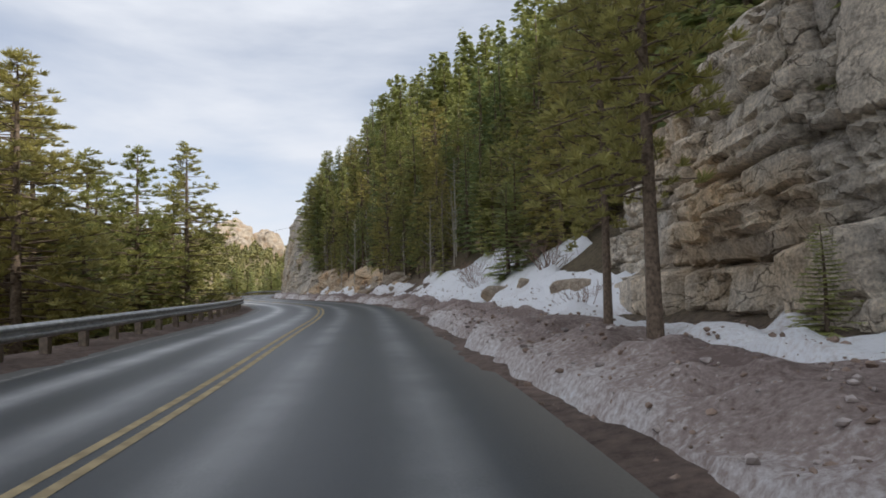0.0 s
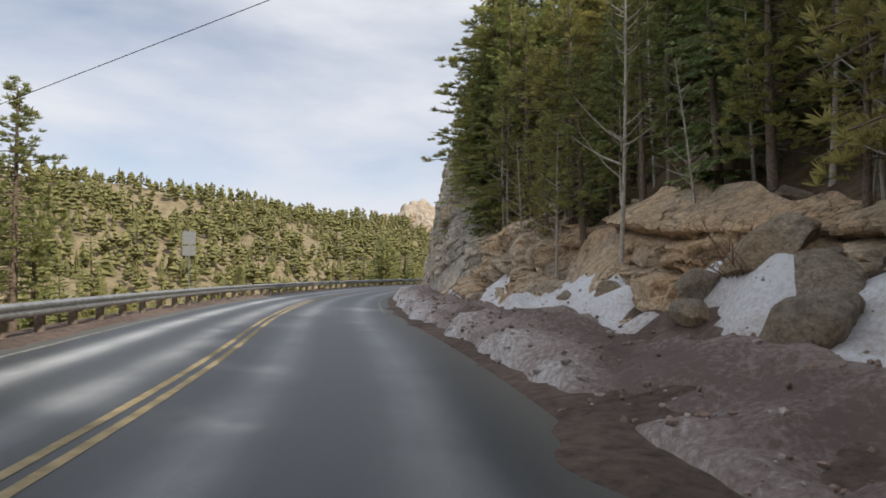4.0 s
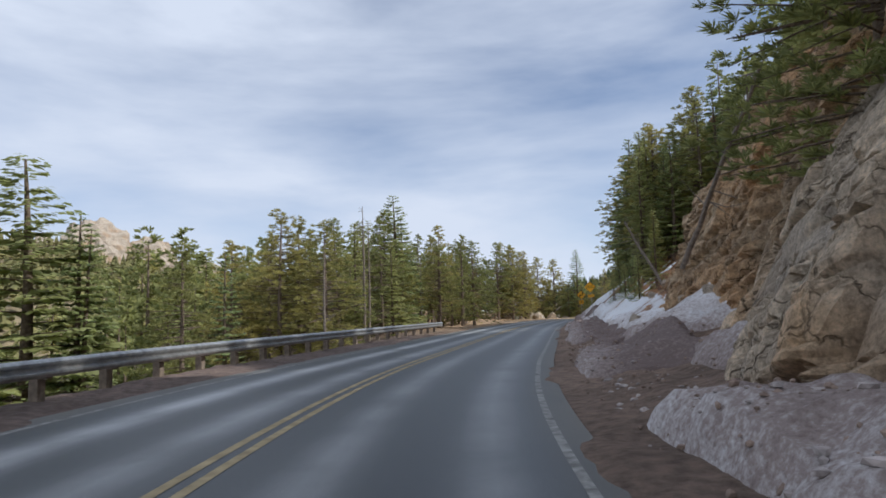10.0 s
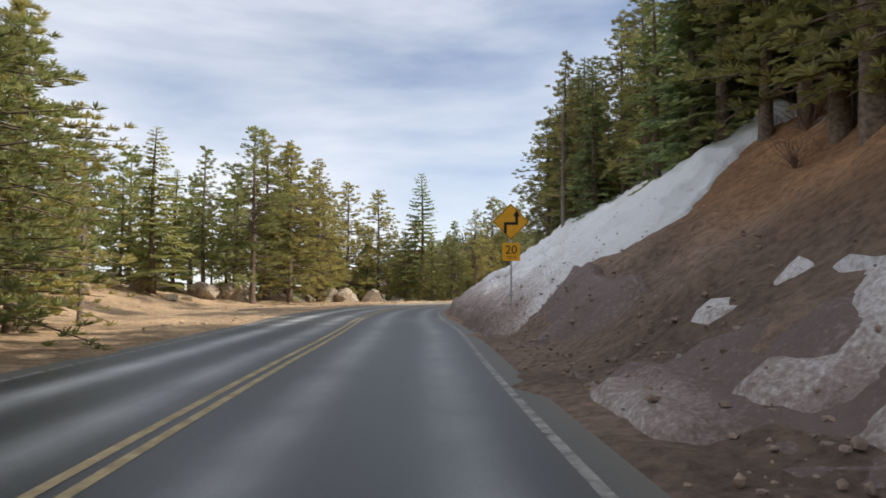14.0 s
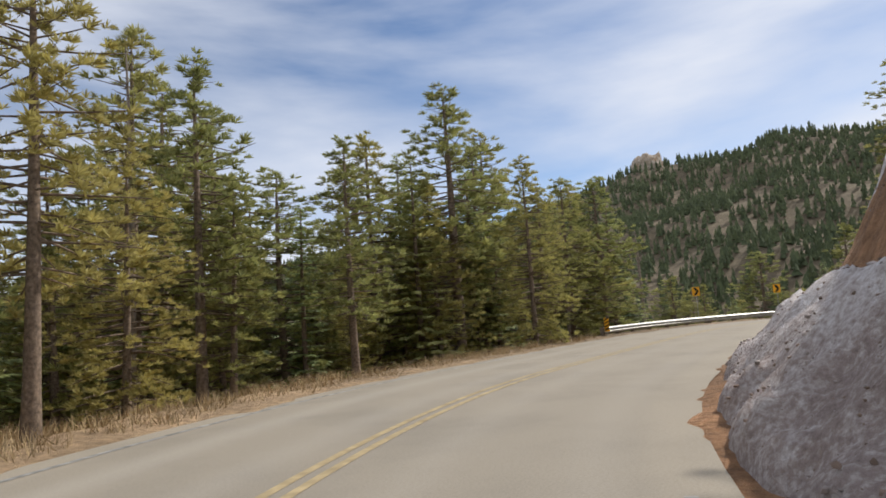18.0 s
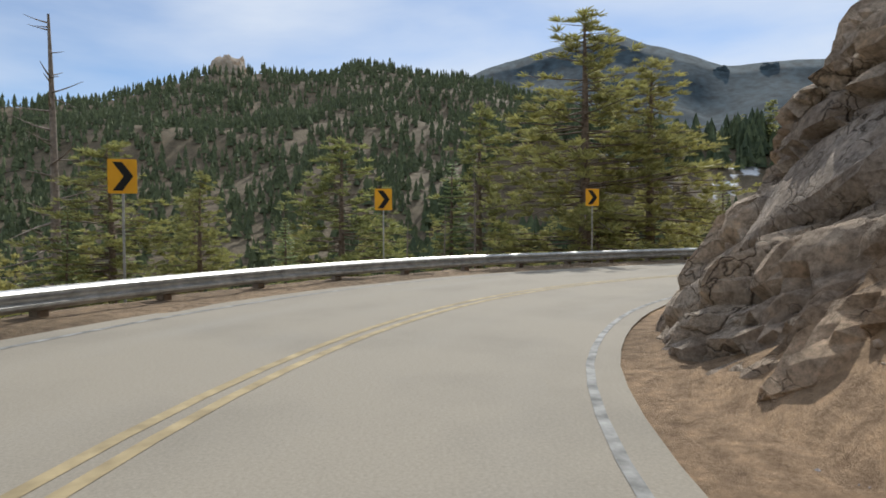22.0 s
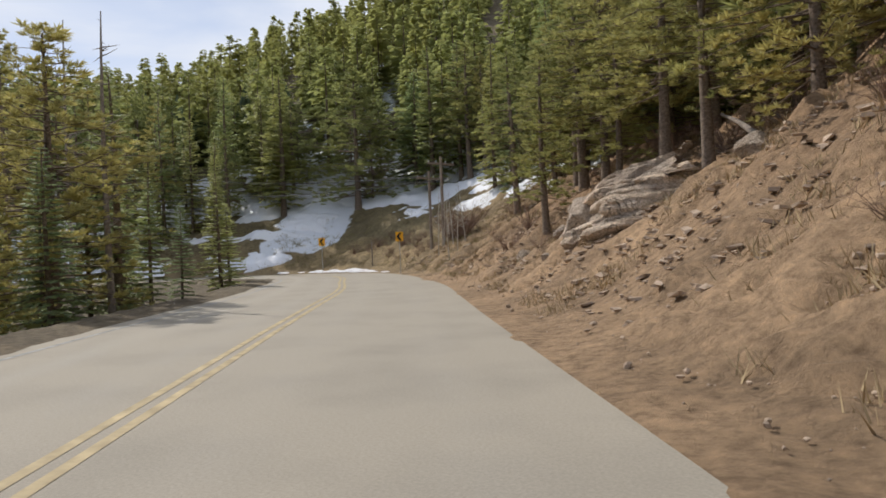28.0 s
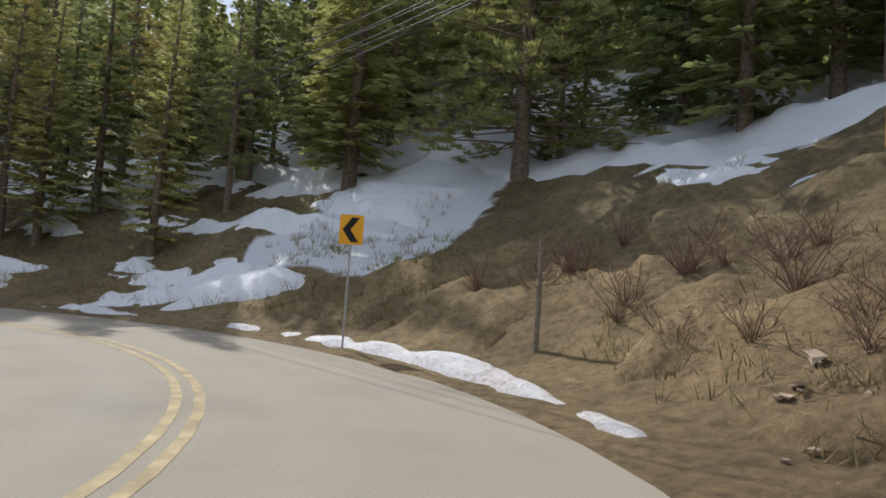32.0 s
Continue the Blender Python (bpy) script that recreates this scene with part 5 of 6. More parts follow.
# ---- crags on the skylines ----
def crag(x, y, size, tall, label, z=None, mat=GRANITE):
    rng = np.random.default_rng(int(abs(x * 7 + y)))
    bm = bmesh.new()
    bmesh.ops.create_icosphere(bm, subdivisions=4, radius=1)
    off = Vector(rng.uniform(-50, 50, 3))
    for v in bm.verts:
        p = v.co.copy()
        p *= 1 + 0.22 * noise.fractal(p * 1.3 + off, 0.8, 2.1, 5)
        p.z = p.z * tall + 0.12 * noise.cell(p * 3 + off)
        v.co = p * size
    me = bpy.data.meshes.new("crag")
    bm.to_mesh(me)
    bm.free()
    me.materials.append(mat)
    o = new("crag", me)
    o.matrix_basis = pose(x, y, ground_at(x, y) if z is None else z)
    return tagged(o, label, "rock outcrop")


crag(396, 352, 9.5, 0.95, "dark rounded rock knob on the wooded crest")
for x, y, sz, tl in ((-150, 462, 15, 1.0), (-128, 474, 13, 1.1), (-170, 452, 11, 0.9), (-105, 486, 11, 0.9), (-140, 440, 8, 1.2)):
    crag(x, y, sz, tl, "pale weathered crag rising from the forest")
# these tors take the same haze-blue tint as the ridge
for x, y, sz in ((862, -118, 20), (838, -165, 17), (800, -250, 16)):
    crag(x, y, sz, 1.0, "small rocky tor on the distant ridge", 182, HAZE_MOUNTAIN)


# ---- guardrail ----
def guardrail(s0, s1, d_rows, label, low=0.0):
    root = tagged(new("guardrail"), label, "guardrail")
    off = lambda s: np.interp(s, *zip(*d_rows))
    ss = np.arange(s0, s1 + 0.01, 0.635)
    profile = [(0.0, 0.43), (0.05, 0.455), (0.085, 0.49), (0.085, 0.53), (0.02, 0.575), (0.02, 0.61), (0.085, 0.655), (0.085, 0.695), (0.05, 0.73), (0.0, 0.755), (-0.004, 0.745), (0.046, 0.722), (0.078, 0.692), (0.078, 0.658),
               (0.012, 0.612), (0.012, 0.573), (0.078, 0.527), (0.078, 0.493), (0.046, 0.463), (-0.004, 0.44)]
    v = np.stack([place(ss, off(ss) + a - 0.09, z - low) for a, z in profile], 1)
    n, k = len(ss), len(profile)
    f = [(i * k + j, i * k + (j + 1) % k, (i + 1) * k + (j + 1) % k, (i + 1) * k + j) for i in range(n - 1) for j in range(k)]
    part("beam", mesh_np("beam", v.reshape(-1, 3), f, STEEL, False), STEEL, root, "galvanised corrugated steel beam")
    post = bmesh.new()
    box(post, -0.09, 0.09, -0.1, 0.1, -0.6 - low, 0.72 - low, 0.012)
    pm = bpy.data.meshes.new("post")
    post.to_mesh(pm)
    post.free()
    pm.materials.append(TIMBER)
    blk = bmesh.new()
    box(blk, 0.09, 0.24, -0.075, 0.075, 0.4 - low, 0.76 - low, 0.01)
    bmm = bpy.data.meshes.new("block")
    blk.to_mesh(bmm)
    blk.free()
    bmm.materials.append(TIMBER)
    for s in np.arange(s0 + 0.4, s1 - 0.2, 1.905):
        p = place(s, off(s) - 0.335, 0)
        o = part("post", pm, TIMBER, root, "weathered square timber post")
        drop = min(0.0, ground_at(p[0], p[1]) + 0.2)
        o.matrix_basis = pose(p[0], p[1], drop, 0, 0, math.degrees(heading(s)))
        b = part("block", bmm, TIMBER, o)
        b.matrix_basis = pose(0, 0, -drop)
    return root


guardrail(20, 230, [(0, -4.3), (100, -4.4), (171, -4.5), (201, -5.2), (216, -5.2), (230, -4.8)], "long galvanised guardrail on timber posts above the valley")
guardrail(330, 386, [(0, -4.6), (386, -4.7)], "galvanised guardrail round the outside of the sharp bend", 0.26)


# ---- boulders ----
def boulder_mesh(seed, mat):
    bm = bmesh.new()
    bmesh.ops.create_icosphere(bm, subdivisions=4, radius=1)
    rng = np.random.default_rng(seed)
    planes = [(Vector(rng.normal(0, 1, 3)).normalized(), rng.uniform(0.5, 0.85)) for _ in range(13)]
    off = Vector(rng.uniform(-50, 50, 3))
    for v in bm.verts:
        p = v.co.copy()
        for nrm, dist in planes:
            over = p.dot(nrm) - dist
            if over > 0:
                p -= nrm * over * 0.97
        p *= 1 + 0.05 * noise.fractal(p * 1.6 + off, 0.7, 2.1, 4) + 0.03 * noise.noise(p * 5 + off) + 0.03 * noise.noise(p * 12 + off)
        p.z *= 0.78
        v.co = p
    me = bpy.data.meshes.new("boulder")
    bm.to_mesh(me)
    bm.free()
    me.materials.append(mat)
    return me


BOULDERS = [boulder_mesh(300 + i, GRANITE if i % 2 else BOULDER) for i in range(8)]
PALE_BOULDERS = [boulder_mesh(320 + i, PALE_ROCK) for i in range(5)]


def boulder(x, y, size, label, sink=0.3, group=""):
    kinds = PALE_BOULDERS if "dry bank" in group else BOULDERS
    o = new("boulder", kinds[random.randrange(len(kinds))])
    o.matrix_basis = Matrix.LocRotScale((x, y, ground_at(x, y) + size * (0.55 - sink)), Euler((random.uniform(-0.3, 0.3), random.uniform(-0.3, 0.3), random.uniform(0, 6.3))),
                                        (size * random.uniform(0.8, 1.35), size * random.uniform(0.8, 1.2), size * random.uniform(0.75, 1.1)))
    return tagged(o, label, "boulder", group)


def boulders(n, s0, s1, d0, d1, a, b, label, group, sink=0.3):
    for _ in range(n):
        q = random.random() ** 2
        p = place(random.uniform(s0, s1), random.uniform(d0, d1))
        boulder(p[0], p[1], a + (b - a) * q, label, sink, group)


boulders(20, 82, 124, 8.5, 13, 0.4, 1.3, "angular tan boulder half buried in the snowy slope", "boulders below the wood")
boulders(16, 90, 118, 6.8, 8.4, 0.3, 0.9, "angular tan slab breaking out of the snow", "boulders below the wood")
boulders(9, 53, 70, 7.6, 9.4, 0.35, 0.95, "large rounded tan boulder with snow around it", "boulders below the wood")
boulders(22, 294, 304, -13.8, -10.4, 0.7, 1.8, "large weathered grey boulder at the edge of the pullout", "boulders by the pullout")
boulders(14, 284, 296, -15.5, -12.2, 0.5, 1.4, "weathered grey boulder among the pine trunks", "boulders by the pullout")
boulders(40, 264, 304, -24, -13.2, 0.4, 1.3, "weathered grey boulder under the pines", "boulders by the pullout")
boulders(60, 366, 388, 8.4, 13, 0.25, 1.15, "pale broken rock fallen from the bank", "rocks on the dry bank", 0.12)
boulders(18, 344, 352, 4.2, 6.0, 0.12, 0.36, "pale blocky rock on the sunny cut", "rocks on the dry bank", 0.15)
boulders(14, 334, 344, 4.6, 6.5, 0.12, 0.4, "dark broken rock at the foot of the cut", "rocks on the dry bank")
boulders(16, 408.6, 413, 7.4, 10.4, 0.45, 1.0, "pale fractured rock jutting from the dry bank", "rocks on the dry bank", 0.18)
boulders(26, 374, 430, 6.0, 13, 0.1, 0.42, "loose stone on the dry bank", "rocks on the dry bank")
boulders(14, 331, 352, 5.4, 9, 0.15, 0.45, "broken tan rock at the foot of the cut", "rocks on the dry bank")
boulders(16, 318, 333, 6.0, 10, 0.12, 0.45, "dark broken rock sticking out of the snow", "rocks on the dry bank")
boulders(14, 186, 226, 7.0, 12, 0.25, 0.9, "rock lying in the dirty snow", "rocks below the crumbling bank")


# ---- loose stones, clods and grass ----

def pebble(rng):
    ico = [(0, 0, 1), (0.89, 0, 0.45), (0.28, 0.85, 0.45), (-0.72, 0.53, 0.45), (-0.72, -0.53, 0.45), (0.28, -0.85, 0.45),
           (0.72, 0.53, -0.45), (-0.28, 0.85, -0.45), (-0.89, 0, -0.45), (-0.28, -0.85, -0.45), (0.72, -0.53, -0.45), (0, 0, -1)]
    f = [(0, 1, 2), (0, 2, 3), (0, 3, 4), (0, 4, 5), (0, 5, 1), (1, 6, 2), (2, 7, 3), (3, 8, 4), (4, 9, 5), (5, 10, 1),
         (2, 6, 7), (3, 7, 8), (4, 8, 9), (5, 9, 10), (1, 10, 6), (11, 7, 6), (11, 8, 7), (11, 9, 8), (11, 10, 9), (11, 6, 10)]
    v = np.array(ico) * rng.uniform(0.6, 1.25, (12, 1)) * rng.uniform(0.6, 1.2, 3)
    return v, np.array(f)


def shard(rng):
    """A flat angular piece of broken rock."""
    v = np.array([(x, y, z) for x in (-1, 1) for y in (-1, 1) for z in (-1, 1)], float) * (1.2, 0.75, 0.4) * rng.uniform(0.55, 1.15, (8, 1))
    q = np.array(Euler(rng.uniform(-0.5, 0.5, 3)).to_matrix())
    f = [(0, 1, 3), (0, 3, 2), (4, 6, 7), (4, 7, 5), (0, 4, 5), (0, 5, 1), (2, 3, 7), (2, 7, 6), (0, 2, 6), (0, 6, 4), (1, 5, 7), (1, 7, 3)]
    return v @ q.T, np.array(f)


def strew(name, n, s0, s1, d_of, a, b, mat, label, seed, category="stones", on_snow=False, shape=pebble):
    rng = np.random.default_rng(seed)
    s = rng.uniform(s0, s1, n)
    d = d_of(rng, n)
    p = place(s, d)
    z = height(p[:, 0], p[:, 1]) + (snow_level(s, d) if on_snow else 0.05)
    kinds = [shape(rng) for _ in range(12)]
    size = a + (b - a) * rng.random(n) ** 3
    pieces = []
    for i in range(n):
        v, f = kinds[i % 12]
        c, q = math.cos(i * 1.7), math.sin(i * 1.7)
        pieces.append((np.stack([(v[:, 0] * c - v[:, 1] * q) * size[i] + p[i, 0], (v[:, 0] * q + v[:, 1] * c) * size[i] + p[i, 1], v[:, 2] * size[i] * 0.7 + z[i] + size[i] * 0.25], -1), f))
    v, f = merged(pieces)
    return tagged(new(name, mesh_np(name, v, f, mat)), label, category, kind="stuff")


span = lambda a, b: (lambda rng, n: rng.uniform(a, b, n))
edge = lambda c, w: (lambda rng, n: c + np.abs(rng.normal(0, w, n)))
SLUSH = simple("dirty_ice", (0.4, 0.35, 0.33), 0.7, spread=0.5, scale=5, bumpiness=0.4)
CLOD = simple("clods", (0.27, 0.2, 0.16), 0.95, spread=0.45, scale=4, bumpiness=0.4)
DRYSTONE = simple("dry_stones", (0.4, 0.305, 0.225), 0.95, spread=0.4, scale=3, bumpiness=0.4)
strew("ice_chunks", 4200, 30, 225, edge(4.0, 1.0), 0.012, 0.075, SLUSH, "broken chunks of dirty ice along the asphalt edge", 41, "ice", True)
strew("gravel", 5000, 34, 116, edge(4.3, 2.2), 0.012, 0.06, CLOD, "grit and clods frozen into the ploughed snow", 47, "stones", True)
strew("gravel", 4500, 120, 262, edge(4.3, 1.6), 0.012, 0.07, CLOD, "grit and clods on the dirty snow", 48, "stones", True)
strew("gravel", 3800, 258, 320, edge(3.5, 2.4), 0.008, 0.035, CLOD, "dark grit and clods scattered over the snowbank", 49, "stones", True)
strew("gravel", 4200, 30, 300, edge(3.95, 1.2), 0.012, 0.07, CLOD, "dark gravel and clods along the road edge", 42)
strew("gravel", 2400, 196, 262, span(4.0, 8), 0.015, 0.07, CLOD, "brown clods mixed with ice on the verge", 43)
strew("loose_stones", 4000, 326, 434, edge(4.3, 4.5), 0.012, 0.07, DRYSTONE, "loose pale stones on the dry bank", 44)
strew("broken_rock", 9000, 376, 434, span(5.4, 14.5), 0.015, 0.12, DRYSTONE, "angular slabs of broken rock littering the dry bank", 144, shape=shard)
strew("broken_rock", 2200, 334, 392, span(5.6, 12), 0.015, 0.12, DRYSTONE, "angular rubble at the foot of the rock cut", 145, shape=shard)
strew("loose_stones", 500, 262, 300, span(-14, -4.2), 0.02, 0.08, DRYSTONE, "small stones on the dirt pullout", 45)
strew("snow_lumps", 2600, 258, 336, edge(3.6, 3.2), 0.012, 0.05, SLUSH, "lumps of dirty snow tumbled on the bank", 46, "snow", True)


def tufts(n, s0, s1, d0, d1, mat, h0, h1, label, seed, blades=9):
    rng = np.random.default_rng(seed)
    p = place(rng.uniform(s0, s1, n), rng.uniform(d0, d1, n))
    z = height(p[:, 0], p[:, 1])
    keep = fractal(p[:, 0] / 2.5, p[:, 1] / 2.5, 3, seed) > -0.25
    p, z = p[keep], z[keep]
    m = len(p) * blades
    root = np.repeat(np.stack([p[:, 0], p[:, 1], z - 0.03], -1), blades, 0) + np.c_[rng.normal(0, 0.09, (m, 2)), np.zeros(m)]
    lean = rng.normal(0, 0.5, (m, 3))
    lean[:, 2] = 1
    tip = root + lean * rng.uniform(h0, h1, m)[:, None]
    w = rng.normal(0, 1, (m, 3))
    w[:, 2] = 0
    w *= 0.012 / (np.linalg.norm(w, axis=1)[:, None] + 1e-6)
    v = np.stack([root - w, root + w, tip], 1).reshape(-1, 3)
    return tagged(new("dry_grass", mesh_np("dry_grass", v, np.arange(m * 3).reshape(-1, 3), mat)), label, "grass", kind="stuff")


STRAW = simple("straw", (0.4, 0.3, 0.17), 0.9, spread=0.35, scale=2, bumpiness=0.0)
OLIVE = simple("olive_grass", (0.26, 0.22, 0.1), 0.9, spread=0.35, scale=2, bumpiness=0.0)
tufts(9000, 370, 432, 5.0, 14, STRAW, 0.08, 0.3, "matted dry straw grass on the sunny bank", 51)
tufts(3500, 420, 456, 5.0, 13, OLIVE, 0.1, 0.32, "matted olive and straw grass on the bend", 52)
tufts(1500, 300, 332, -8, -4.3, STRAW, 0.12, 0.4, "dry grass along the road edge", 53)
tufts(900, 330, 350, 5.5, 12, STRAW, 0.08, 0.25, "dry grass on the rocky cut", 54)


# ---- bare shrubs ----
TWIG = simple("twigs", (0.23, 0.15, 0.11), 0.9, spread=0.3, scale=4, bumpiness=0.0)


def shrub_mesh(seed, n=26):
    rng = np.random.default_rng(seed)
    pieces = []
    for _ in range(n):
        a, up = rng.uniform(0, 6.283), rng.uniform(0.5, 1.4)
        out = np.array([math.cos(a), math.sin(a), 0]) * rng.uniform(0.25, 0.9)
        t = np.linspace(0, 1, 4)
        p = out[None] * (t ** 1.2)[:, None]
        p[:, 2] = up * t
        p[1:] += rng.normal(0, 0.05, (3, 3))
        pieces.append(tube(p, [0.014, 0.01, 0.007, 0.003], 4))
        for k in range(3):
            b = p[2] + (p[3] - p[2]) * rng.random()
            pieces.append(tube(np.stack([b, b + rng.normal(0, 0.14, 3) + np.array([0, 0, 0.18])]), [0.006, 0.002], 3))
    v, f = merged(pieces)
    return mesh_np("bare_shrub", v, f, TWIG)


SHRUBS = [shrub_mesh(400 + i) for i in range(4)]


def shrubs(rows, label):
    for s, d, size in rows:
        p = place(s, d)
        o = new("bare_shrub", SHRUBS[random.randrange(4)])
        o.matrix_basis = Matrix.LocRotScale((p[0], p[1], ground_at(p[0], p[1]) - 0.05), Euler((0, 0, random.uniform(0, 6))), (size * 1.15, size * 1.15, size * 0.75))
        tagged(o, label, "shrub")


shrubs([(72.5, 8.0, 1.2), (75.5, 8.4, 1.5), (78.5, 9.0, 1.3), (70, 9, 1.3), (73.5, 10, 1.5), (66, 9.5, 1.6), (57, 8, 1.1), (99, 8, 1.0), (110, 9, 1.4), (141, 6.3, 1.3), (143, 6.2, 1.0), (212, 9, 1.2), (216, 10.5, 1.4)], "leafless brown shrub poking through snow")
shrubs([(random.uniform(378, 432), random.uniform(6.5, 13), random.uniform(0.5, 1.3)) for _ in range(34)], "reddish leafless brush on the dry bank")
shrubs([(random.uniform(433, 439.5), random.uniform(5.6, 8.5), random.uniform(0.5, 0.9)) for _ in range(26)], "dark leafless brush above the bend")
shrubs([(random.uniform(429.6, 432.6), random.uniform(7.6, 9.4), random.uniform(1.2, 1.9)) for _ in range(9)], "tangle of rust-brown dead boughs round the poles")
shrubs([(random.uniform(185, 262), random.uniform(10, 14), random.uniform(0.7, 1.4)) for _ in range(14)], "leafless brush along the top of the bank")


# ---- fallen logs ----
def log(s, d, length, r, yaw, rise, label):
    p = place(s, d)
    t = np.linspace(0, 1, 7)
    pts = np.stack([t * length, 0.04 * np.sin(t * 7), 0 * t], -1)
    v, f = tube(pts, r * (1 - 0.55 * t), 9)
    o = new("fallen_log", mesh_np("fallen_log", v, f, DEADWOOD, True))
    o.matrix_basis = pose(p[0], p[1], ground_at(p[0], p[1]) + r * 0.5, 0, -rise, math.degrees(heading(s)) + yaw)
    tagged(o, label, "log")


log(69, 8.2, 4.5, 0.16, 20, 28, "grey fallen trunk resting on the snowy slope")
def leaning_trunk(a, b, r, label, seed):
    """A dead trunk between two points given as station, distance, height."""
    rng = np.random.default_rng(seed)
    p, q = place(a[0], a[1], a[2]), place(b[0], b[1], b[2])
    root = tagged(new("leaning_dead_tree"), label, "tree")
    t = np.linspace(-0.06, 1, 9)[:, None]
    v, f = tube(p + (q - p) * t + rng.normal(0, 0.03, (9, 3)), r * (1 - 0.5 * np.clip(t[:, 0], 0, 1)), 9)
    part("trunk", mesh_np("trunk", v, f, DEADWOOD, True), DEADWOOD, root)
    pieces = []
    for _ in range(22):
        o = p + (q - p) * rng.uniform(0.3, 1)
        dr = rng.normal(0, 1, 3)
        dr = dr / np.linalg.norm(dr) * rng.uniform(0.4, 1.5)
        pieces.append(tube(np.stack([o, o + dr * 0.5 + rng.normal(0, 0.08, 3), o + dr]), [0.025, 0.014, 0.005], 4))
    v, f = merged(pieces)
    tagged(part("branchwork", mesh_np("branchwork", v, f, DEADWOOD, True), DEADWOOD, root), kind="stuff")


leaning_trunk((204, 8.2, 2.9), (199.5, 9.6, 7.6), 0.09, "grey dead trunk leaning up against the dirt bank", 71)
leaning_trunk((221, 10.0, 2.4), (222.3, 8.0, 6.6), 0.1, "pale bare trunk leaning out over the bank", 72)
for k in range(8):
    log(random.uniform(380, 430), random.uniform(10, 14), random.uniform(2, 4), random.uniform(0.05, 0.1), random.uniform(60, 120), random.uniform(5, 25), "grey branch lying on the dry bank")


# ---- signs ----
def plate(points, depth):
    bm = bmesh.new()
    a = [bm.verts.new((x, 0, z)) for x, z in points]
    b = [bm.verts.new((x, depth, z)) for x, z in points]
    bm.faces.new(a)
    bm.faces.new(b[::-1])
    for i in range(len(points)):
        j = (i + 1) % len(points)
        bm.faces.new((a[i], b[i], b[j], a[j]))
    bmesh.ops.recalc_face_normals(bm, faces=bm.faces)
    return bm


def lettering(text, size, mat, parent, x, y, z):
    cu = bpy.data.curves.new("lettering", 'FONT')
    cu.body, cu.size, cu.align_x, cu.align_y, cu.extrude = text, size, 'CENTER', 'CENTER', 0.001
    cu.materials.append(mat)
    text_ob = new("lettering", cu)
    me = bpy.data.meshes.new_from_object(text_ob)
    bpy.data.objects.remove(text_ob)
    o = part("lettering", me, mat, parent)
    o.matrix_basis = pose(x, y, z, 90, 0, 0)
    return o


def stand(name, s, d, label, category, pole_h, mat=STEEL, turn=0.0, wide=0.045, lean=0.0, group=""):
    """A sign's Empty at its foot; its face looks back along the road."""
    p = place(s, d)
    root = tagged(new(name), label, category, group)
    root.matrix_basis = pose(p[0], p[1], ground_at(p[0], p[1]), 0, lean, math.degrees(heading(s)) + turn)
    bm = bmesh.new()
    box(bm, -wide / 2, wide / 2, 0, wide * 0.8, -0.5, pole_h, 0.004)
    part("post", bm, mat, root)
    return root


def rounded(pts, r=0.03, steps=4):
    out = []
    n = len(pts)
    for i in range(n):
        p, a, b = Vector(pts[i]), Vector(pts[i - 1]), Vector(pts[(i + 1) % n])
        u, v = (a - p).normalized() * r, (b - p).normalized() * r
        for k in range(steps + 1):
            t = k / steps
            q = p + u * (1 - t) ** 2 + v * t ** 2
            out.append((q.x, q.y))
    return out


def square(cx, cz, w, h):
    return [(cx - w / 2, cz - h / 2), (cx + w / 2, cz - h / 2), (cx + w / 2, cz + h / 2), (cx - w / 2, cz + h / 2)]


def diamond(cz, r):
    return [(0, cz - r), (r, cz), (0, cz + r), (-r, cz)]


def framed(root, pts, name="panel"):
    pan = part(name, plate(rounded(pts), 0.004), YELLOW, root, "yellow reflective panel")
    pan.matrix_basis = pose(0, -0.008, 0)
    return pan


def border(root, pts, w, y=-0.0015):
    bm = bmesh.new()
    c = Vector((sum(p[0] for p in pts) / len(pts), sum(p[1] for p in pts) / len(pts)))
    ring = rounded(pts, 0.03)
    outer = [c + (Vector(p) - c) * 0.965 for p in ring]
    inner = [c + (Vector(p) - c) * (0.965 - w) for p in ring]
    a, b = [bm.verts.new((p.x, y, p.y)) for p in outer], [bm.verts.new((p.x, y, p.y)) for p in inner]
    for i in range(len(a)):
        j = (i + 1) % len(a)
        bm.faces.new((a[i], a[j], b[j], b[i]))
    part("border", bm, BLACK, root)


hidden = stand("warning_sign", 235, 6.4, "yellow diamond warning sign with a plaque on a leaning steel post", "road sign", 3.3, lean=-5)
face = framed(hidden, diamond(2.95, 0.45))
border(face, diamond(2.95, 0.45), 0.04)
under = framed(hidden, square(0, 2.24, 0.5, 0.25), "plaque")
border(under, square(0, 2.24, 0.5, 0.25), 0.06)
lettering("HIDDEN", 0.125, BLACK, face, 0, -0.003, 3.03)
lettering("DRIVEWAY", 0.125, BLACK, face, 0, -0.003, 2.89)
lettering("500 FT", 0.13, BLACK, under, 0, -0.003, 2.24)

curve = stand("curve_sign", 260.5, 4.9, "yellow curve warning sign with a twenty speed plaque", "road sign", 3.3)
face = framed(curve, diamond(2.95, 0.52))
border(face, diamond(2.95, 0.52), 0.04)
under = framed(curve, square(0, 2.1, 0.5, 0.5), "plaque")
lettering("20", 0.34, BLACK, under, 0, -0.003, 2.15)
lettering("M.P.H.", 0.1, BLACK, under, 0, -0.003, 1.94)
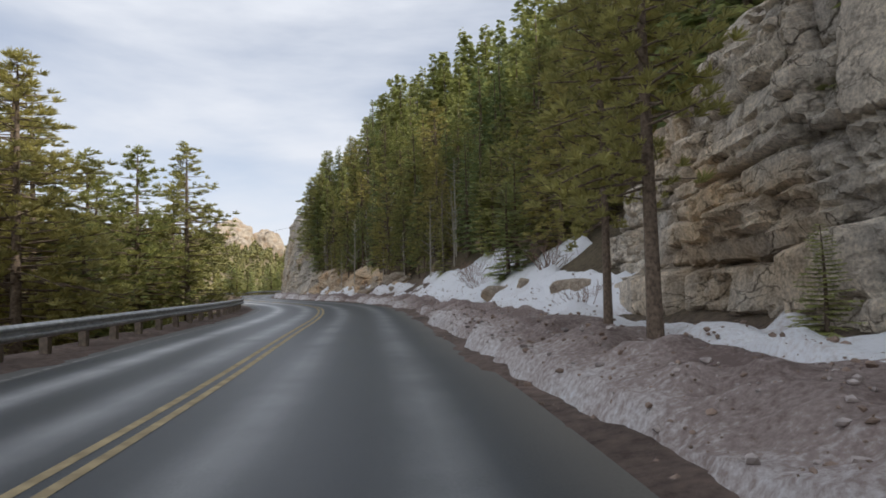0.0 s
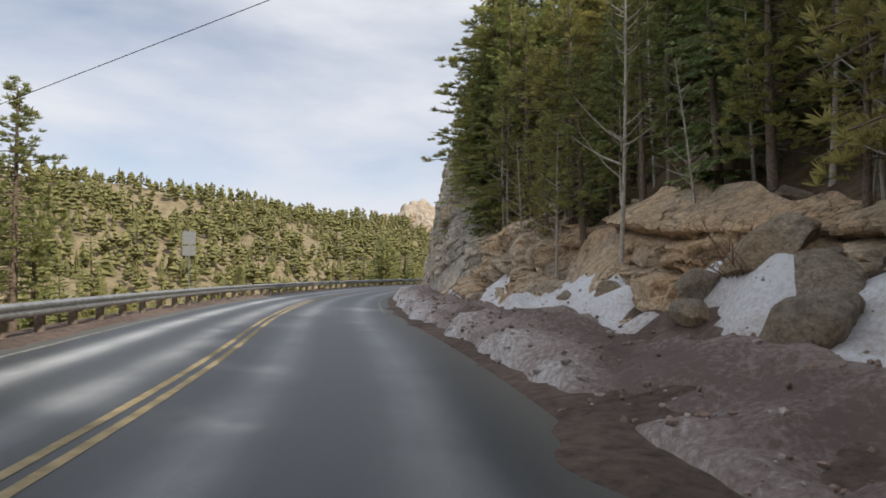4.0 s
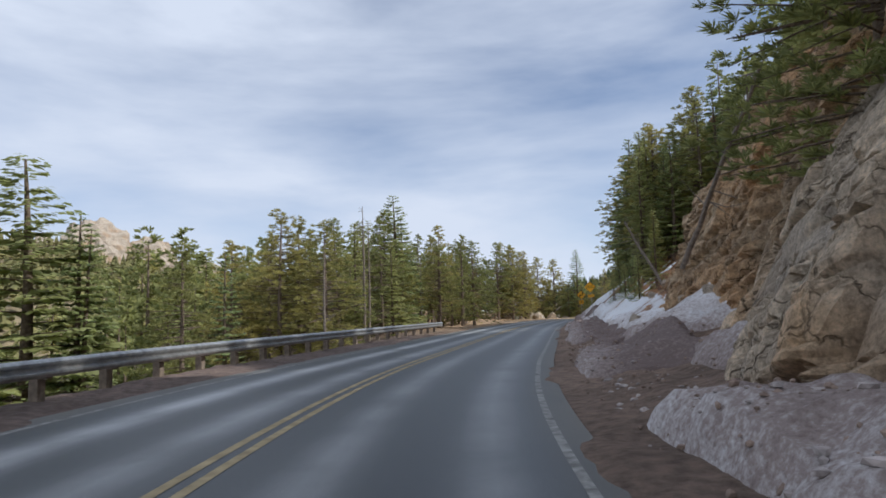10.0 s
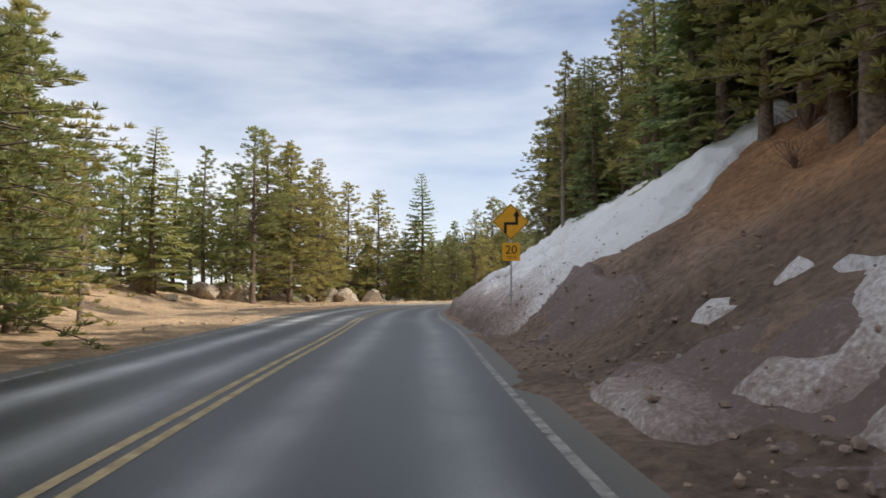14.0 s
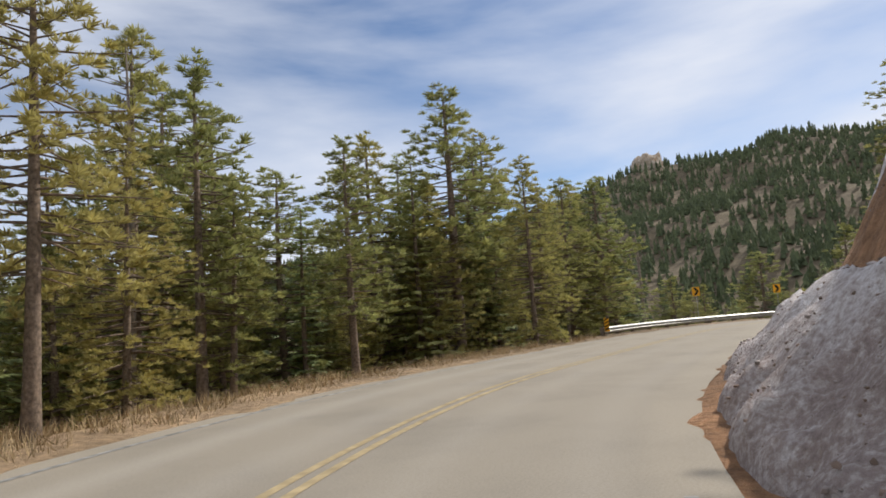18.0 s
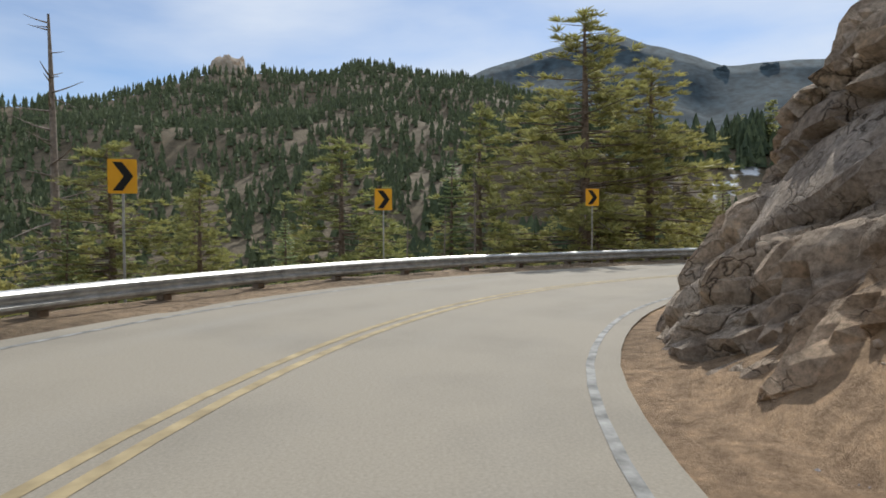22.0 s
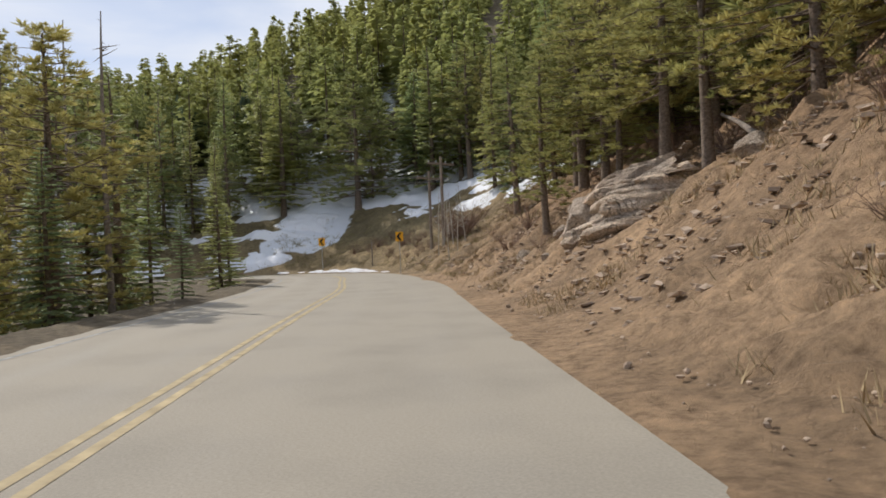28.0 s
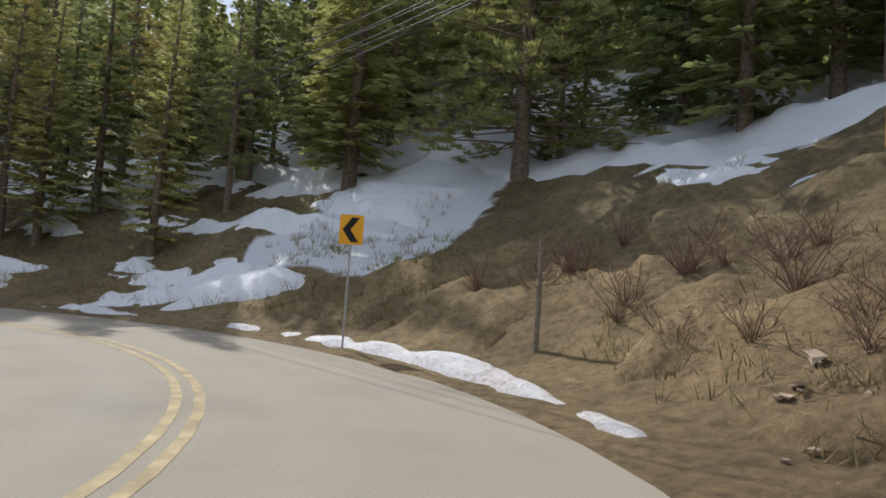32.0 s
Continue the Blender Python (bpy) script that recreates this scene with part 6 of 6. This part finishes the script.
arrow = part("arrow", plate([(-0.2, 2.62), (-0.12, 2.62), (-0.12, 2.86), (0.2, 2.86), (0.2, 3.1), (0.26, 3.1), (0.16, 3.28), (0.06, 3.1), (0.12, 3.1), (0.12, 2.94), (-0.2, 2.94)], 0.001), BLACK, face)
arrow.matrix_basis = pose(0, -0.0025, 0)


def chevron(s, d, turn, flip=1):
    root = stand("chevron_sign", s, d, "yellow chevron sign with a black arrow on a thin post", "road sign", 2.7, turn=turn, wide=0.04, group="chevrons round the bend")
    face = framed(root, square(0, 2.42, 0.48, 0.6))
    k = flip
    v = part("arrow", plate([(-0.16 * k, 2.17), (0.0, 2.17), (0.18 * k, 2.42), (0.0, 2.67), (-0.16 * k, 2.67), (0.02 * k, 2.42)], 0.001), BLACK, face)
    v.matrix_basis = pose(0, -0.0025, 0)
    return root


chevron(341.5, -5.5, 35)
chevron(347.5, -5.8, 50)
chevron(354.5, -5.2, 60)
chevron(431.3, 3.95, -4, -1)
chevron(440, 3.8, -40, -1)
mark = stand("object_marker", 329.7, -4.45, "black and yellow striped marker at the guardrail end", "road sign", 1.0)
face = framed(mark, square(0, 0.62, 0.26, 0.7))
for k in range(4):
    bar = part("stripe", plate([(-0.12, 0.3 + k * 0.17), (0.12, 0.42 + k * 0.17), (0.12, 0.5 + k * 0.17), (-0.12, 0.38 + k * 0.17)], 0.001), BLACK, face)
    bar.matrix_basis = pose(0, -0.0025, 0)
stake_label = "thin delineator stake standing in the snow"
for s, d, h, m, lean in ((236.5, 8.2, 1.4, DEADWOOD, -4), (328.8, 3.9, 1.2, GREEN, 0), (437, 5.2, 1.8, DEADWOOD, 0)):
    stand("marker_stake", s, d, stake_label, "post", h, m, wide=0.07, lean=lean)
red = stand("red_sign", 373.6, 8.8, "small red and white notice on a wooden post", "sign", 1.75, TIMBER, wide=0.1)
pn = part("panel", plate(square(0, 1.4, 0.24, 0.46), 0.006), RED, red)
pn.matrix_basis = pose(0, -0.012, 0)
for zz, hh in ((1.56, 0.05), (1.46, 0.03), (1.4, 0.03), (1.27, 0.02)):
    br = part("text_bar", plate(square(0, zz, 0.17, hh), 0.001), WHITE, pn)
    br.matrix_basis = pose(0, -0.0015, 0)
small = stand("boundary_sign", 374.0, 10.6, "small faded yellow notice on a thin stake among rocks", "sign", 1.35, TIMBER, wide=0.05)
part("panel", plate(rounded(square(0, 1.3, 0.3, 0.2)), 0.004), YELLOW, small).matrix_basis = pose(0, -0.01, 0)
mile = stand("green_marker", 366.5, 7.6, "narrow green roadside marker on a thin steel post", "sign", 2.0, wide=0.04)
pn = part("panel", plate(rounded(square(0, 1.8, 0.2, 0.42)), 0.004), GREEN, mile)
pn.matrix_basis = pose(0, -0.01, 0)
part("text_bar", plate(square(0, 1.78, 0.1, 0.2), 0.001), WHITE, pn).matrix_basis = pose(0, -0.0015, 0)
back = stand("sign_back", 121, -5.2, "bare metal back of a road sign facing away", "road sign", 3.4, wide=0.06)
part("panel", plate(square(0, 3.05, 0.6, 0.6), 0.005), ALUMINIUM, back).matrix_basis = pose(0, -0.012, 0)
part("plaque", plate(square(0, 2.45, 0.6, 0.45), 0.005), ALUMINIUM, back).matrix_basis = pose(0, -0.012, 0)


# ---- power line ----
def utility_pole(s, d, h, label):
    p = place(s, d)
    root = tagged(new("utility_pole"), label, "utility pole")
    root.matrix_basis = pose(p[0], p[1], ground_at(p[0], p[1]), 0, 0, math.degrees(heading(s)) + 20)
    v, f = tube(np.array([[0, 0, -0.5], [0, 0, h * 0.5], [0, 0, h]]), [0.12, 0.1, 0.085], 12)
    part("pole", mesh_np("pole", v, f, TIMBER, True), TIMBER, root)
    bm = bmesh.new()
    box(bm, -1.1, 1.1, -0.06, 0.06, h - 0.55, h - 0.43, 0.01)
    part("crossarm", bm, TIMBER, root)
    for x in (-1.0, -0.4, 0.4, 1.0):
        v, f = tube(np.array([[x, 0, h - 0.43], [x, 0, h - 0.36], [x, 0, h - 0.3]]), [0.03, 0.045, 0.025], 8)
        part("insulator", mesh_np("insulator", v, f, ALUMINIUM, True), ALUMINIUM, root)
    return root, Vector((p[0], p[1], ground_at(p[0], p[1]) + h - 0.3))


def cable(a, b, sag, label, r=0.012):
    t = np.linspace(0, 1, 25)
    p = np.array(a)[None] * (1 - t)[:, None] + np.array(b)[None] * t[:, None]
    p[:, 2] -= sag * 4 * t * (1 - t)
    v, f = tube(p, np.full(25, r), 5)
    tagged(new("power_cable", mesh_np("power_cable", v, f, WIRE, True)), label, "cable")


_, top_a = utility_pole(432.9, 6.8, 5.5, "weathered wooden utility pole with a crossarm")
_, top_b = utility_pole(431.5, 7.0, 5.8, "weathered wooden utility pole beside another pole")
for k in range(3):
    cable(top_a + Vector((0.5 * k - 0.5, 0.2 * k, 0)), Vector((160, 147 + k * 1.5, 17)), 2.2, "thin power cable sagging across the wood")
    cable(top_b + Vector((0.4 * k - 0.4, 0, -1.2)), Vector((156, 150 + k * 1.5, 13)), 2.0, "thin power cable sagging across the wood")
cable((-81.0, 61.4, -7.1), (42.2, 60.7, 19.6), 0.4, "thin power cable crossing the valley", 0.009)
